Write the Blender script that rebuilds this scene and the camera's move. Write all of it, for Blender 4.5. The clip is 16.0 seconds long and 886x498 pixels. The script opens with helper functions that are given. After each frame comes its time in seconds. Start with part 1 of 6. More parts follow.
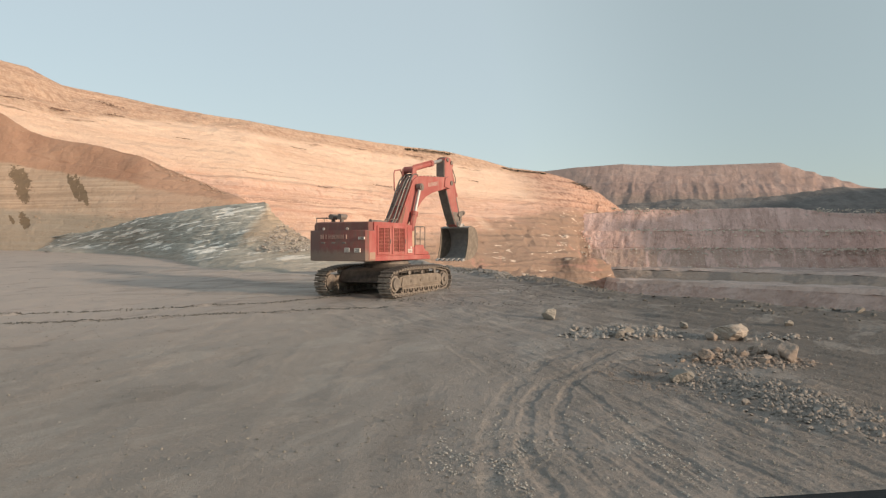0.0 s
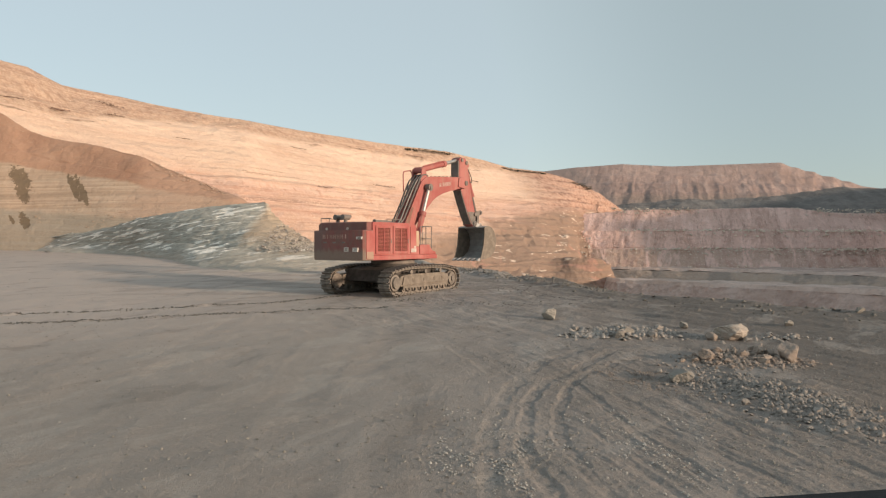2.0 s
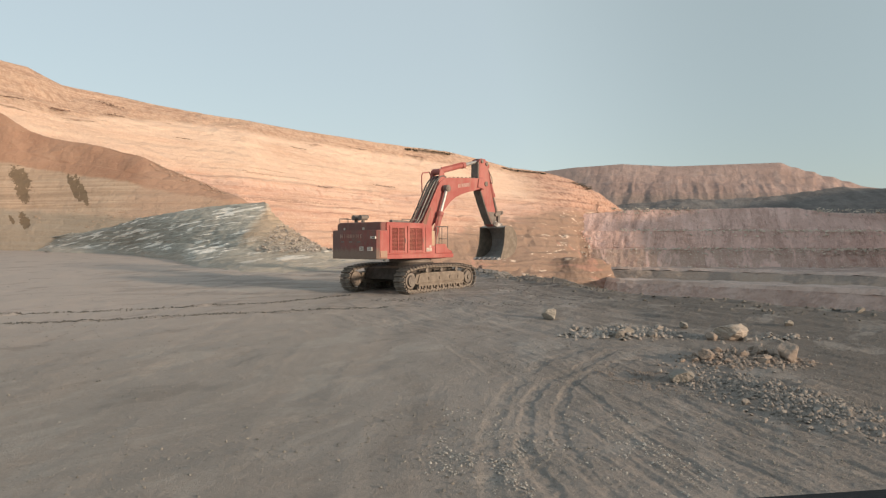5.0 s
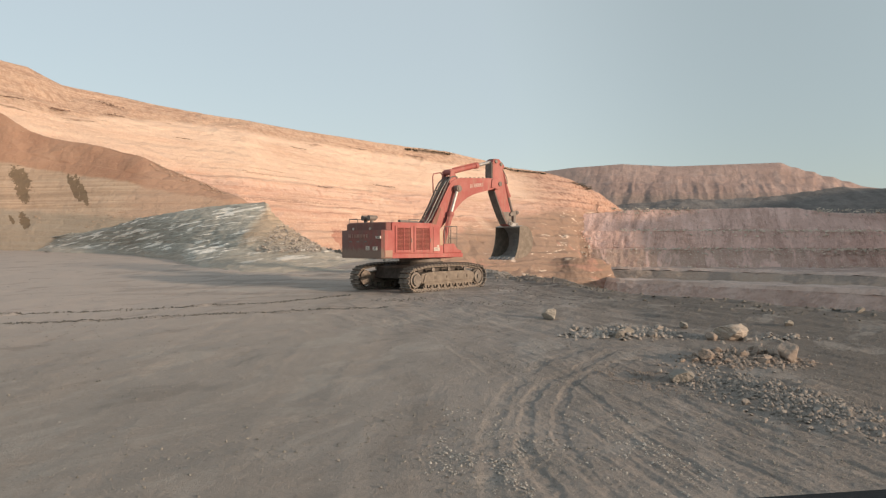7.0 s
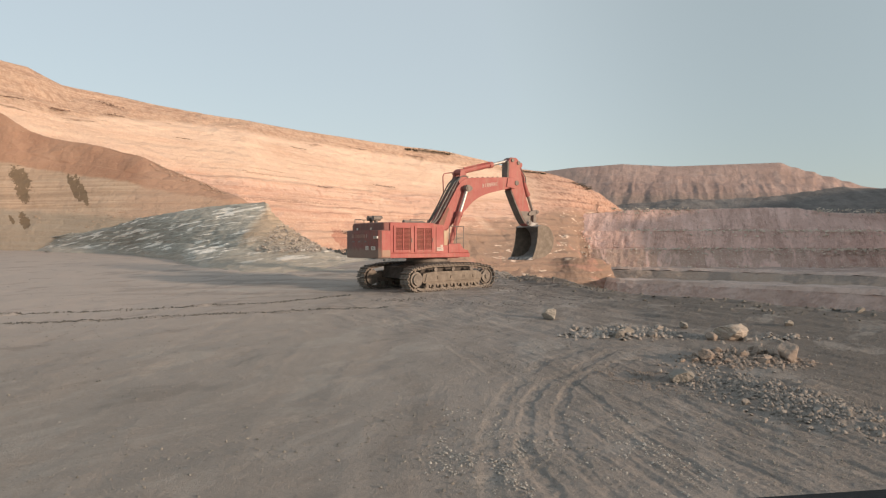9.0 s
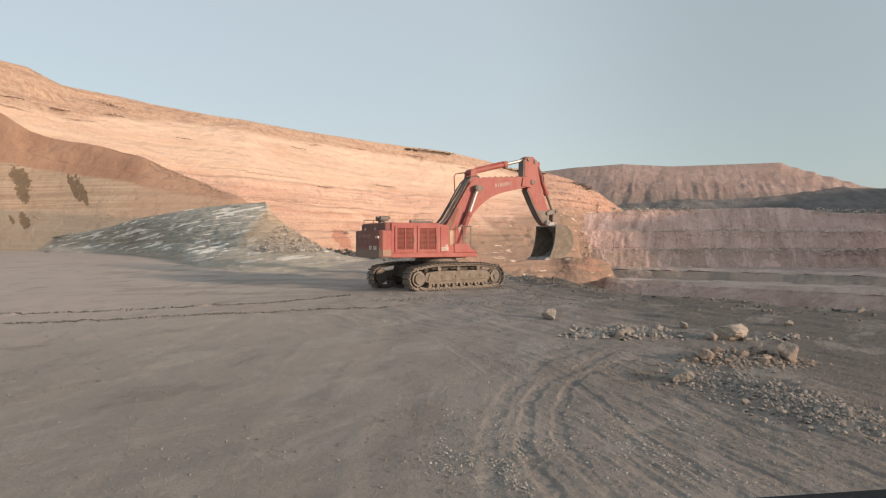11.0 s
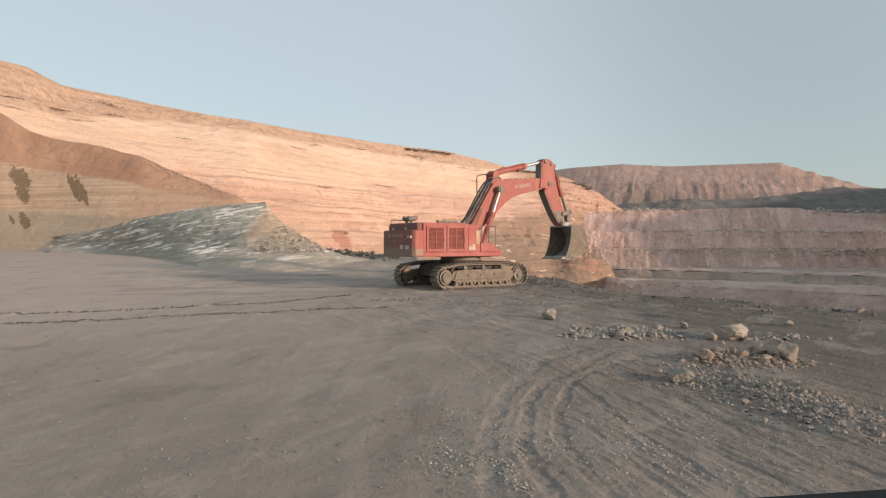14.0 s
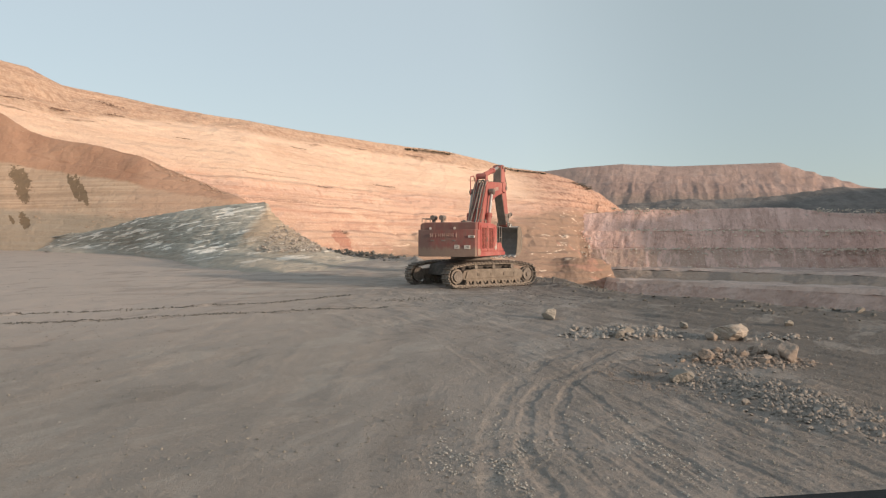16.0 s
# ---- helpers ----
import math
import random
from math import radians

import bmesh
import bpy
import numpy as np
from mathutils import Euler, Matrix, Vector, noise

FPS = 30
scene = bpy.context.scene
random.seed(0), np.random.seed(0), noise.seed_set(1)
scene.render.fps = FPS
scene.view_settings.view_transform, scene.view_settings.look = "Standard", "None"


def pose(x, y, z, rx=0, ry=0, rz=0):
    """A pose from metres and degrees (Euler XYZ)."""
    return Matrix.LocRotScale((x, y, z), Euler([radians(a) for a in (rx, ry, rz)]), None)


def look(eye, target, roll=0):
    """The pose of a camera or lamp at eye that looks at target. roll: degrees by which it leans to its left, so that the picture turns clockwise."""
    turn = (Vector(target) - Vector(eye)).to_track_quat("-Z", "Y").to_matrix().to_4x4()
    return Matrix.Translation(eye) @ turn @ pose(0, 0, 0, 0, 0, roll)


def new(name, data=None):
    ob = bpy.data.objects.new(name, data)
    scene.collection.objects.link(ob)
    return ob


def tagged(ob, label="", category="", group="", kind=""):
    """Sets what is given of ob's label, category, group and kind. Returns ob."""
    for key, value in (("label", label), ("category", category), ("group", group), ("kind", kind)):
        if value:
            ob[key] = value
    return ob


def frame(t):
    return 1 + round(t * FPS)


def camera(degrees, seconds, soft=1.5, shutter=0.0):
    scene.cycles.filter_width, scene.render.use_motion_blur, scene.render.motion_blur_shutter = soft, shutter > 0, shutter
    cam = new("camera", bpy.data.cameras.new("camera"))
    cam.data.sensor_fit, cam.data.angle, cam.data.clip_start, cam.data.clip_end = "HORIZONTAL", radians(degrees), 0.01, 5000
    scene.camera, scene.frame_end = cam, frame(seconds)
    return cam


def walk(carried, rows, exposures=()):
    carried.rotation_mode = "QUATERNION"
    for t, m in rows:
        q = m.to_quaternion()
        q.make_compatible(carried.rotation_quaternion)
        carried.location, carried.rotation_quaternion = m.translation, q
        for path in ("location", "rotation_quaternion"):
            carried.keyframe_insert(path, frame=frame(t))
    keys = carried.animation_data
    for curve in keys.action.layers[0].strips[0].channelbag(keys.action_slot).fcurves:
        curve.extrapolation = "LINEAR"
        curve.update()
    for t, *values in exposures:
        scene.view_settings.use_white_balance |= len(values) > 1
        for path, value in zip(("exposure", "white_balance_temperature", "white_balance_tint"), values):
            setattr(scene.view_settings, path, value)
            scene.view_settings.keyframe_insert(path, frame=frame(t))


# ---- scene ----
# ---- camera ----
cam = camera(68.57, 16.0, soft=1.2)
EYE = (0.0, 0.0, 2.727)
walk(cam, [(0.0, look(EYE, (0.0, 100.0, 1.857))), (16.0, look(EYE, (0.0, 100.0, 1.857)))],
     [(0.0, 1.04, 6740, 9), (4.0, 1.04, 6740, 9), (7.0, 1.03, 6830, 11), (12.5, 1.03, 6780, 13), (14.5, 1.05, 6750, 12), (16.0, 1.06, 6740, 11)])

# ---- world, sun ----
SUN_AZ, SUN_EL = 120.0, 10.0        # degrees, clockwise from +y, and above the horizon
world = bpy.data.worlds.new("world")
scene.world = world
world.use_nodes = True
wn = world.node_tree
sky = wn.nodes.new("ShaderNodeTexSky")
sky.sky_type, sky.sun_disc = "NISHITA", False
sky.sun_elevation, sky.sun_rotation = radians(SUN_EL), radians(SUN_AZ)
sky.air_density, sky.dust_density, sky.ozone_density, sky.altitude = 1.0, 0.7, 1.0, 300
haze = wn.nodes.new("ShaderNodeMix")      # dust in the air pales the whole sky
haze.data_type = "RGBA"
haze.inputs["Factor"].default_value = 0.84
haze.inputs[7].default_value = (1.62, 1.90, 2.06, 1)
wn.links.new(sky.outputs[0], haze.inputs[6])
# the sky is dimmest at a right angle to the sun, brighter opposite to it and round it
to_sun = Vector((math.sin(radians(SUN_AZ)) * math.cos(radians(SUN_EL)),
                 math.cos(radians(SUN_AZ)) * math.cos(radians(SUN_EL)), math.sin(radians(SUN_EL))))
turned = wn.nodes.new("ShaderNodeVectorMath")
turned.operation = "DOT_PRODUCT"
turned.inputs[1].default_value = to_sun
wn.links.new(wn.nodes.new("ShaderNodeTexCoord").outputs["Generated"], turned.inputs[0])
phase = wn.nodes.new("ShaderNodeMapRange")
phase.inputs["From Min"].default_value, phase.inputs["From Max"].default_value = -1.0, 1.0
wn.links.new(turned.outputs["Value"], phase.inputs["Value"])
glow = wn.nodes.new("ShaderNodeValToRGB")
glow.color_ramp.interpolation = "B_SPLINE"
for e, (p, c) in zip([glow.color_ramp.elements[0], glow.color_ramp.elements[1]] + [glow.color_ramp.elements.new(0.5) for _ in range(4)],
                     ((0.0, (1.03, 1.03, 1.04)), (1.0, (1.6, 1.45, 1.25)), (0.22, (1.06, 1.06, 1.06)), (0.32, (1.05, 1.05, 1.04)), (0.45, (0.78, 0.80, 0.79)), (0.58, (0.78, 0.80, 0.79)))):
    e.position, e.color = p, (*c, 1)
wn.links.new(phase.outputs[0], glow.inputs[0])
dim = wn.nodes.new("ShaderNodeMix")
dim.data_type, dim.blend_type = "RGBA", "MULTIPLY"
dim.inputs["Factor"].default_value = 1.0
wn.links.new(haze.outputs[2], dim.inputs[6])
wn.links.new(glow.outputs[0], dim.inputs[7])
wn.links.new(dim.outputs[2], wn.nodes["Background"].inputs[0])
wn.nodes["Background"].inputs[1].default_value = 0.15

lamp = bpy.data.lights.new("sun", "SUN")
lamp.energy, lamp.angle, lamp.color = 2.1, radians(4.0), (1.0, 0.80, 0.63)
sun = new("sun", lamp)
sun.matrix_world = look(to_sun * 300, (0, 0, 0))


# ---- numeric noise ----
def lattice(ix, iy, iz):
    h = (ix.astype(np.int64) * 374761393 + iy.astype(np.int64) * 668265263 + iz.astype(np.int64) * 1274126177) & 0xFFFFFFFF
    h = ((h ^ (h >> 13)) * 1103515245) & 0xFFFFFFFF
    h = ((h ^ (h >> 16)) * 1597334677) & 0xFFFFFFFF
    return ((h ^ (h >> 15)) & 0xFFFFFF) / float(0x7FFFFF) - 1.0


def vnoise(x, y, z):
    x, y, z = np.broadcast_arrays(np.asarray(x, float), np.asarray(y, float), np.asarray(z, float))
    ix, iy, iz = np.floor(x), np.floor(y), np.floor(z)
    fx, fy, fz = x - ix, y - iy, z - iz
    fx, fy, fz = (f * f * (3 - 2 * f) for f in (fx, fy, fz))
    out = 0.0
    for dx in (0, 1):
        for dy in (0, 1):
            for dz in (0, 1):
                wgt = (fx if dx else 1 - fx) * (fy if dy else 1 - fy) * (fz if dz else 1 - fz)
                out = out + wgt * lattice(ix + dx, iy + dy, iz + dz)
    return out


def fbm(x, y, z=0.0, octaves=4, gain=0.5):
    total, amp = 0.0, 1.0
    for k in range(octaves):
        f = 2.03 ** k
        total = total + amp * vnoise(np.asarray(x) * f + 17.3 * k, np.asarray(y) * f - 9.1 * k, np.asarray(z) * f + 4.7 * k)
        amp *= gain
    return total


def smooth(a, b, x):
    t = np.clip((x - a) / (b - a), 0, 1)
    return t * t * (3 - 2 * t)


# ---- materials ----
class Nodes:
    """Short hand for a node material."""

    def __init__(self, name):
        self.m = bpy.data.materials.new(name)
        self.m.use_nodes = True
        self.t = self.m.node_tree
        self.b = self.t.nodes["Principled BSDF"]

    def n(self, kind, **sockets):
        node = self.t.nodes.new("ShaderNode" + kind)
        for k, v in sockets.items():
            self.put(node.inputs[k.replace("_", " ")], v)
        return node

    def put(self, socket, v):
        if isinstance(v, bpy.types.NodeSocket):
            self.t.links.new(v, socket)
        else:
            socket.default_value = v

    def place(self, world_space, scale=(1, 1, 1), turn=0.0):
        src = self.n("NewGeometry").outputs["Position"] if world_space else self.n("TexCoord").outputs["Object"]
        if turn:
            spun = self.n("Mapping", Vector=src)
            spun.inputs["Rotation"].default_value = (0, 0, radians(turn))
            src = spun.outputs[0]
        mp = self.n("Mapping", Vector=src)
        mp.inputs["Scale"].default_value = scale
        return mp.outputs[0]

    def noise(self, where, scale, detail=6.0, rough=0.55, warp=0.0):
        node = self.n("TexNoise", Vector=where, Scale=scale, Detail=detail, Roughness=rough, Distortion=warp)
        return node.outputs["Fac"]

    def ramp(self, fac, stops):
        node = self.n("ValToRGB", Fac=fac)
        e = node.color_ramp.elements
        while len(e) < len(stops):
            e.new(0.5)
        for el, (p, c) in zip(e, stops):
            el.position, el.color = p, (*c, 1) if len(c) == 3 else c
        return node.outputs[0]

    def span(self, fac, a, b, lo=0.0, hi=1.0):
        node = self.n("MapRange", Value=fac)
        node.interpolation_type = "SMOOTHSTEP"
        for k, v in (("From Min", a), ("From Max", b), ("To Min", lo), ("To Max", hi)):
            node.inputs[k].default_value = v
        return node.outputs[0]

    def math(self, op, a, b=0.0):
        node = self.n("Math")
        node.operation = op
        self.put(node.inputs[0], a), self.put(node.inputs[1], b)
        return node.outputs[0]

    def mix(self, fac, a, b, mode="MIX"):
        node = self.n("Mix")
        node.data_type, node.blend_type = "RGBA", mode
        self.put(node.inputs["Factor"], fac)
        for s, v in ((node.inputs[6], a), (node.inputs[7], b)):
            self.put(s, (*v, 1) if isinstance(v, tuple) and len(v) == 3 else v)
        return node.outputs[2]

    def relief(self, parts):
        """parts: (height socket, strength, distance in metres)"""
        last = None
        for h, s, d in parts:
            bump = self.n("Bump", Height=h, Strength=s, Distance=d)
            if last:
                self.t.links.new(last, bump.inputs["Normal"])
            last = bump.outputs[0]
        self.t.links.new(last, self.b.inputs["Normal"])

    def done(self, colour, rough=0.9, metal=0.0, spec=0.3):
        self.put(self.b.inputs["Base Color"], (*colour, 1) if isinstance(colour, tuple) else colour)
        self.put(self.b.inputs["Roughness"], rough)
        self.put(self.b.inputs["Metallic"], metal)
        self.b.inputs["Specular IOR Level"].default_value = spec
        return self.m


def mat_ground():
    k = Nodes("packed_dirt")
    w = k.place(True)
    lanes = k.place(True, (0.9, 0.10, 1), 8)
    big = k.noise(w, 0.12, 5, 0.6)
    mid = k.noise(w, 1.1, 8, 0.62)
    lane = k.noise(lanes, 1.0, 5, 0.6)
    fine = k.noise(w, 14, 8, 0.7)
    grit = k.noise(w, 60, 4, 0.7)
    c = k.ramp(big, [(0.3, (0.160, 0.135, 0.114)), (0.52, (0.215, 0.183, 0.155)), (0.72, (0.268, 0.231, 0.198))])
    c = k.mix(k.span(lane, 0.45, 0.64, 0, 0.42), c, (0.300, 0.272, 0.24))
    c = k.mix(k.span(mid, 0.5, 0.75, 0, 0.4), c, (0.160, 0.132, 0.105))
    c = k.mix(k.span(fine, 0.35, 0.7, 0.0, 0.35), c, (0.33, 0.295, 0.25))
    c = k.mix(k.span(grit, 0.57, 0.68, 0.0, 0.5), c, (0.42, 0.38, 0.33))
    c = k.mix(k.span(grit, 0.44, 0.34, 0.0, 0.5), c, (0.105, 0.092, 0.076))
    # darker dirt drawn out along the pit edge; the dimmer right side coloured in
    pos = k.n("SeparateXYZ", Vector=k.n("NewGeometry").outputs["Position"]).outputs
    rim = k.noise(k.place(True, (1.1, 0.12, 1), -34), 1.0, 6, 0.62)
    darkened = k.math("ADD", k.math("ADD", k.math("MULTIPLY", pos[0], 1.6), k.math("MULTIPLY", pos[1], 0.2)), k.math("MULTIPLY", rim, 14.0))
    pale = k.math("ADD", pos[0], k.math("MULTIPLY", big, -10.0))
    # dirt paled towards the left, lifting its brightness through the colour
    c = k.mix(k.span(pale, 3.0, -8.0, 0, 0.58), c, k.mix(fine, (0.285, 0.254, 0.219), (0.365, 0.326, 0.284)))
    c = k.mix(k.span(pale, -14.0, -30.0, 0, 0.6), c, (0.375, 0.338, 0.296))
    c = k.mix(k.span(darkened, 21.0, 28.5, 0, 0.9), c, k.mix(fine, (0.105, 0.090, 0.075), (0.172, 0.148, 0.124)))
    # paled again with distance and to the left, brightness put into colour
    dusty = k.math("MULTIPLY", k.span(pos[1], 11.0, 30.0), k.span(k.math("ADD", pos[0], k.math("MULTIPLY", mid, 8.0)), 9.0, -16.0))
    c = k.mix(k.math("MULTIPLY", dusty, 0.9), c, k.mix(fine, (0.41, 0.342, 0.293), (0.505, 0.425, 0.366)))
    # long scraped streaks towards the grey slope, tyre-polished patches nearer
    out = k.span(k.math("SUBTRACT", pos[1], k.math("MULTIPLY", big, 12.0)), 22.0, 34.0)
    out = k.math("MULTIPLY", out, k.span(k.math("ADD", pos[0], k.math("MULTIPLY", big, 10.0)), -22.0, -8.0))
    drag = k.noise(k.place(True, (0.14, 0.5, 1), -10), 1.0, 7, 0.66, 0.6)
    c = k.mix(k.math("MULTIPLY", k.span(drag, 0.49, 0.60), k.math("MULTIPLY", out, 0.45)), c, k.mix(fine, (0.15, 0.132, 0.112), (0.215, 0.19, 0.162)))
    c = k.mix(k.math("MULTIPLY", k.span(drag, 0.46, 0.38), k.math("MULTIPLY", out, 0.6)), c, (0.44, 0.398, 0.345))
    blot = k.noise(k.place(True, (0.60, 0.28, 1), 32), 1.0, 6, 0.66, 0.5)
    c = k.mix(k.span(blot, 0.53, 0.64, 0, 0.34), c, (0.42, 0.378, 0.325))
    c = k.mix(k.span(blot, 0.46, 0.36, 0, 0.34), c, (0.165, 0.143, 0.120))
    k.relief([(mid, 0.3, 0.05), (k.math("MULTIPLY", drag, out), 0.5, 0.15), (k.math("MULTIPLY", rim, k.span(darkened, 17.0, 25.0)), 0.35, 0.06), (fine, 0.7, 0.03), (grit, 0.9, 0.012)])
    c = k.mix(1.0, c, k.mix(k.span(pos[0], -4.0, 3.0), (1.035, 1.0, 1.0), (1.015, 1.0, 1.03)), "MULTIPLY")
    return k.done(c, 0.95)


def mat_hill():
    k = Nodes("sandstone_strata")
    w = k.place(True)
    band = k.noise(k.place(True, (0.004, 0.004, 0.30)), 1.0, 4, 0.6, 0.2)
    line = k.noise(k.place(True, (0.010, 0.010, 1.3)), 1.0, 6, 0.66, 0.1)
    hair = k.noise(k.place(True, (0.03, 0.03, 3.4)), 1.0, 5, 0.7)
    patch = k.noise(w, 0.03, 6, 0.6)
    fine = k.noise(w, 0.5, 9, 0.72)
    rough = k.noise(w, 2.2, 6, 0.75)
    z = k.n("SeparateXYZ", Vector=k.n("NewGeometry").outputs["Position"]).outputs
    c = k.ramp(band, [(0.30, (0.62, 0.395, 0.285)), (0.42, (0.70, 0.485, 0.365)), (0.5, (0.76, 0.555, 0.425)), (0.58, (0.68, 0.455, 0.345)), (0.7, (0.73, 0.525, 0.405))])
    # the sequence of beds, from the brown foot to the pale upper face
    level = k.math("MULTIPLY", k.math("ADD", z[2], k.math("MULTIPLY", k.math("SUBTRACT", patch, 0.5), 7.0)), 0.02)
    strata = k.ramp(level, [(0.06, (0.40, 0.268, 0.202)), (0.16, (0.49, 0.322, 0.245)), (0.225, (0.55, 0.358, 0.276)), (0.24, (0.46, 0.235, 0.165)), (0.262, (0.60, 0.40, 0.315)), (0.33, (0.55, 0.345, 0.27)),
                            (0.40, (0.72, 0.47, 0.375)), (0.425, (0.49, 0.26, 0.185)), (0.45, (0.70, 0.47, 0.355)), (0.52, (0.76, 0.555, 0.425)), (0.60, (0.71, 0.50, 0.375)), (0.66, (0.77, 0.565, 0.435))])
    c = k.mix(0.62, c, strata)
    c = k.mix(k.span(patch, 0.48, 0.7, 0, 0.4), c, (0.76, 0.57, 0.435))
    # pinker, thinner beds come out low on the face
    low_beds = k.span(k.math("ADD", z[2], k.math("MULTIPLY", patch, 12.0)), 34.0, 18.0)
    c = k.mix(k.math("MULTIPLY", low_beds, 0.35), c, k.mix(fine, (0.52, 0.30, 0.228), (0.67, 0.435, 0.352)))
    c = k.mix(k.math("MULTIPLY", k.span(line, 0.53, 0.60), k.math("MULTIPLY", k.math("ADD", k.math("MULTIPLY", low_beds, 0.45), 0.10), k.span(patch, 0.40, 0.58, 0.35, 1.0))), c, (0.44, 0.225, 0.155))
    c = k.mix(k.math("MULTIPLY", k.span(line, 0.44, 0.37), k.math("ADD", k.math("MULTIPLY", low_beds, 0.16), 0.07)), c, (0.82, 0.64, 0.50))
    c = k.mix(k.math("MULTIPLY", k.math("MULTIPLY", k.span(hair, 0.56, 0.63), k.math("ADD", k.math("MULTIPLY", low_beds, 0.3), 0.28)), k.span(patch, 0.42, 0.56, 0.25, 1.0)), c, (0.46, 0.27, 0.19))
    slip = k.noise(k.place(True, (0.035, 0.035, 0.09)), 1.0, 7, 0.68, 0.8)
    c = k.mix(k.span(slip, 0.53, 0.64, 0, 0.45), c, (0.56, 0.36, 0.26))
    c = k.mix(k.span(slip, 0.46, 0.37, 0, 0.4), c, (0.80, 0.615, 0.475))
    # fluted faces of the softer beds
    rib = k.noise(k.place(True, (0.55, 0.55, 0.05)), 1.0, 5, 0.68)
    fluted = k.math("MULTIPLY", k.math("MULTIPLY", k.span(rib, 0.52, 0.62), k.math("ADD", k.math("MULTIPLY", k.span(level, 0.335, 0.345), k.span(level, 0.42, 0.41)), k.span(band, 0.50, 0.56, 0, 0.5))), low_beds)
    c = k.mix(k.math("MULTIPLY", fluted, 0.6), c, (0.48, 0.25, 0.175))
    c = k.mix(k.span(fine, 0.54, 0.70, 0, 0.28), c, (0.47, 0.285, 0.20))
    # brown, broken overburden on top, thickest on the hump
    top = k.math("ADD", k.math("ADD", z[2], k.math("MULTIPLY", patch, 6.0)), k.span(z[0], -70.0, -100.0, 0.0, 6.0))
    over = k.ramp(fine, [(0.30, (0.25, 0.15, 0.105)), (0.45, (0.46, 0.30, 0.215)), (0.56, (0.60, 0.42, 0.31)), (0.66, (0.42, 0.265, 0.19)), (0.75, (0.80, 0.66, 0.52))])
    over = k.mix(k.span(hair, 0.5, 0.58, 0, 0.6), over, (0.33, 0.185, 0.13))
    c = k.mix(k.span(top, 40.2, 42.2, 0, 0.85), c, over)
    # undercut shade below the overburden, put into the colour in broken stretches
    shelf_shade = k.math("MULTIPLY", k.span(top, 39.6, 40.2), k.span(top, 41.0, 40.4))
    shelf_shade = k.math("MULTIPLY", shelf_shade, k.span(k.noise(k.place(True, (0.05, 0.05, 0.3)), 1.0, 5, 0.7), 0.50, 0.60))
    c = k.mix(k.math("MULTIPLY", shelf_shade, 0.75), c, (0.20, 0.115, 0.08))
    dx = k.math("MULTIPLY", k.math("ADD", k.math("ADD", z[0], k.math("MULTIPLY", z[2], 0.7)), 27.4), 0.55)
    dz = k.math("MULTIPLY", k.math("SUBTRACT", z[2], 4.0), 0.3)
    scar = k.math("ADD", k.math("ADD", k.math("MULTIPLY", dx, dx), k.math("MULTIPLY", dz, dz)), k.math("MULTIPLY", fine, 4.0))
    c = k.mix(k.span(scar, 2.7, 3.1, 0.75, 0.0), c, (0.40, 0.175, 0.125))
    far = k.math("ADD", z[0], k.math("MULTIPLY", patch, 60.0))
    c = k.mix(k.span(far, 58.0, 95.0, 0, 0.9), c, k.mix(k.span(k.math("ADD", k.math("MULTIPLY", line, 0.45), k.math("MULTIPLY", fine, 0.85)), 0.61, 0.76), (0.50, 0.315, 0.24), (0.25, 0.125, 0.09)))
    c = k.mix(k.span(rough, 0.53, 0.66, 0, 0.42), c, (0.42, 0.25, 0.18))
    c = k.mix(k.span(rough, 0.46, 0.34, 0, 0.55), c, (0.86, 0.68, 0.545))
    # olive-brown wash with pale veins low on the slope into the pit, and patches of iron-red ground
    wash = k.noise(k.place(True, (0.05, 0.05, 0.16), 35), 1.0, 6, 0.6, 0.6)
    vein = k.noise(k.place(True, (0.06, 0.06, 0.5), 20), 1.0, 5, 0.6, 1.2)
    dirt = k.mix(k.span(vein, 0.60, 0.64), k.mix(fine, (0.235, 0.160, 0.118), (0.39, 0.275, 0.21)), (0.72, 0.58, 0.47))
    reach = k.math("ADD", k.math("SUBTRACT", k.math("MULTIPLY", z[0], 0.25), z[2]), k.math("MULTIPLY", wash, 14.0))
    foot = k.math("MULTIPLY", k.span(reach, -3.0, 5.0, 0, 0.9), k.span(k.math("ADD", z[2], k.math("MULTIPLY", patch, 9.0)), 28.0, 20.0))
    c = k.mix(foot, c, dirt)
    red = k.noise(k.place(True, (0.07, 0.07, 0.12), -30), 1.0, 6, 0.65, 0.8)
    c = k.mix(k.math("MULTIPLY", k.span(red, 0.57, 0.64, 0, 0.75), k.span(z[2], 14.0, 4.0)), c, k.mix(fine, (0.38, 0.185, 0.138), (0.56, 0.345, 0.27)))
    # a few open cracks along the beds
    gap = k.noise(k.place(True, (0.012, 0.012, 0.8)), 1.0, 7, 0.7, 0.1)
    c = k.mix(k.math("MULTIPLY", k.span(gap, 0.62, 0.645), k.span(rough, 0.42, 0.55, 0.0, 0.5)), c, (0.20, 0.11, 0.08))
    k.relief([(fine, 0.6, 0.9), (line, 0.2, 0.4), (hair, 0.3, 0.2), (k.math("MULTIPLY", rib, low_beds), 0.5, 0.5), (rough, 0.7, 0.4)])
    return k.done(c, 0.95, spec=0.15)


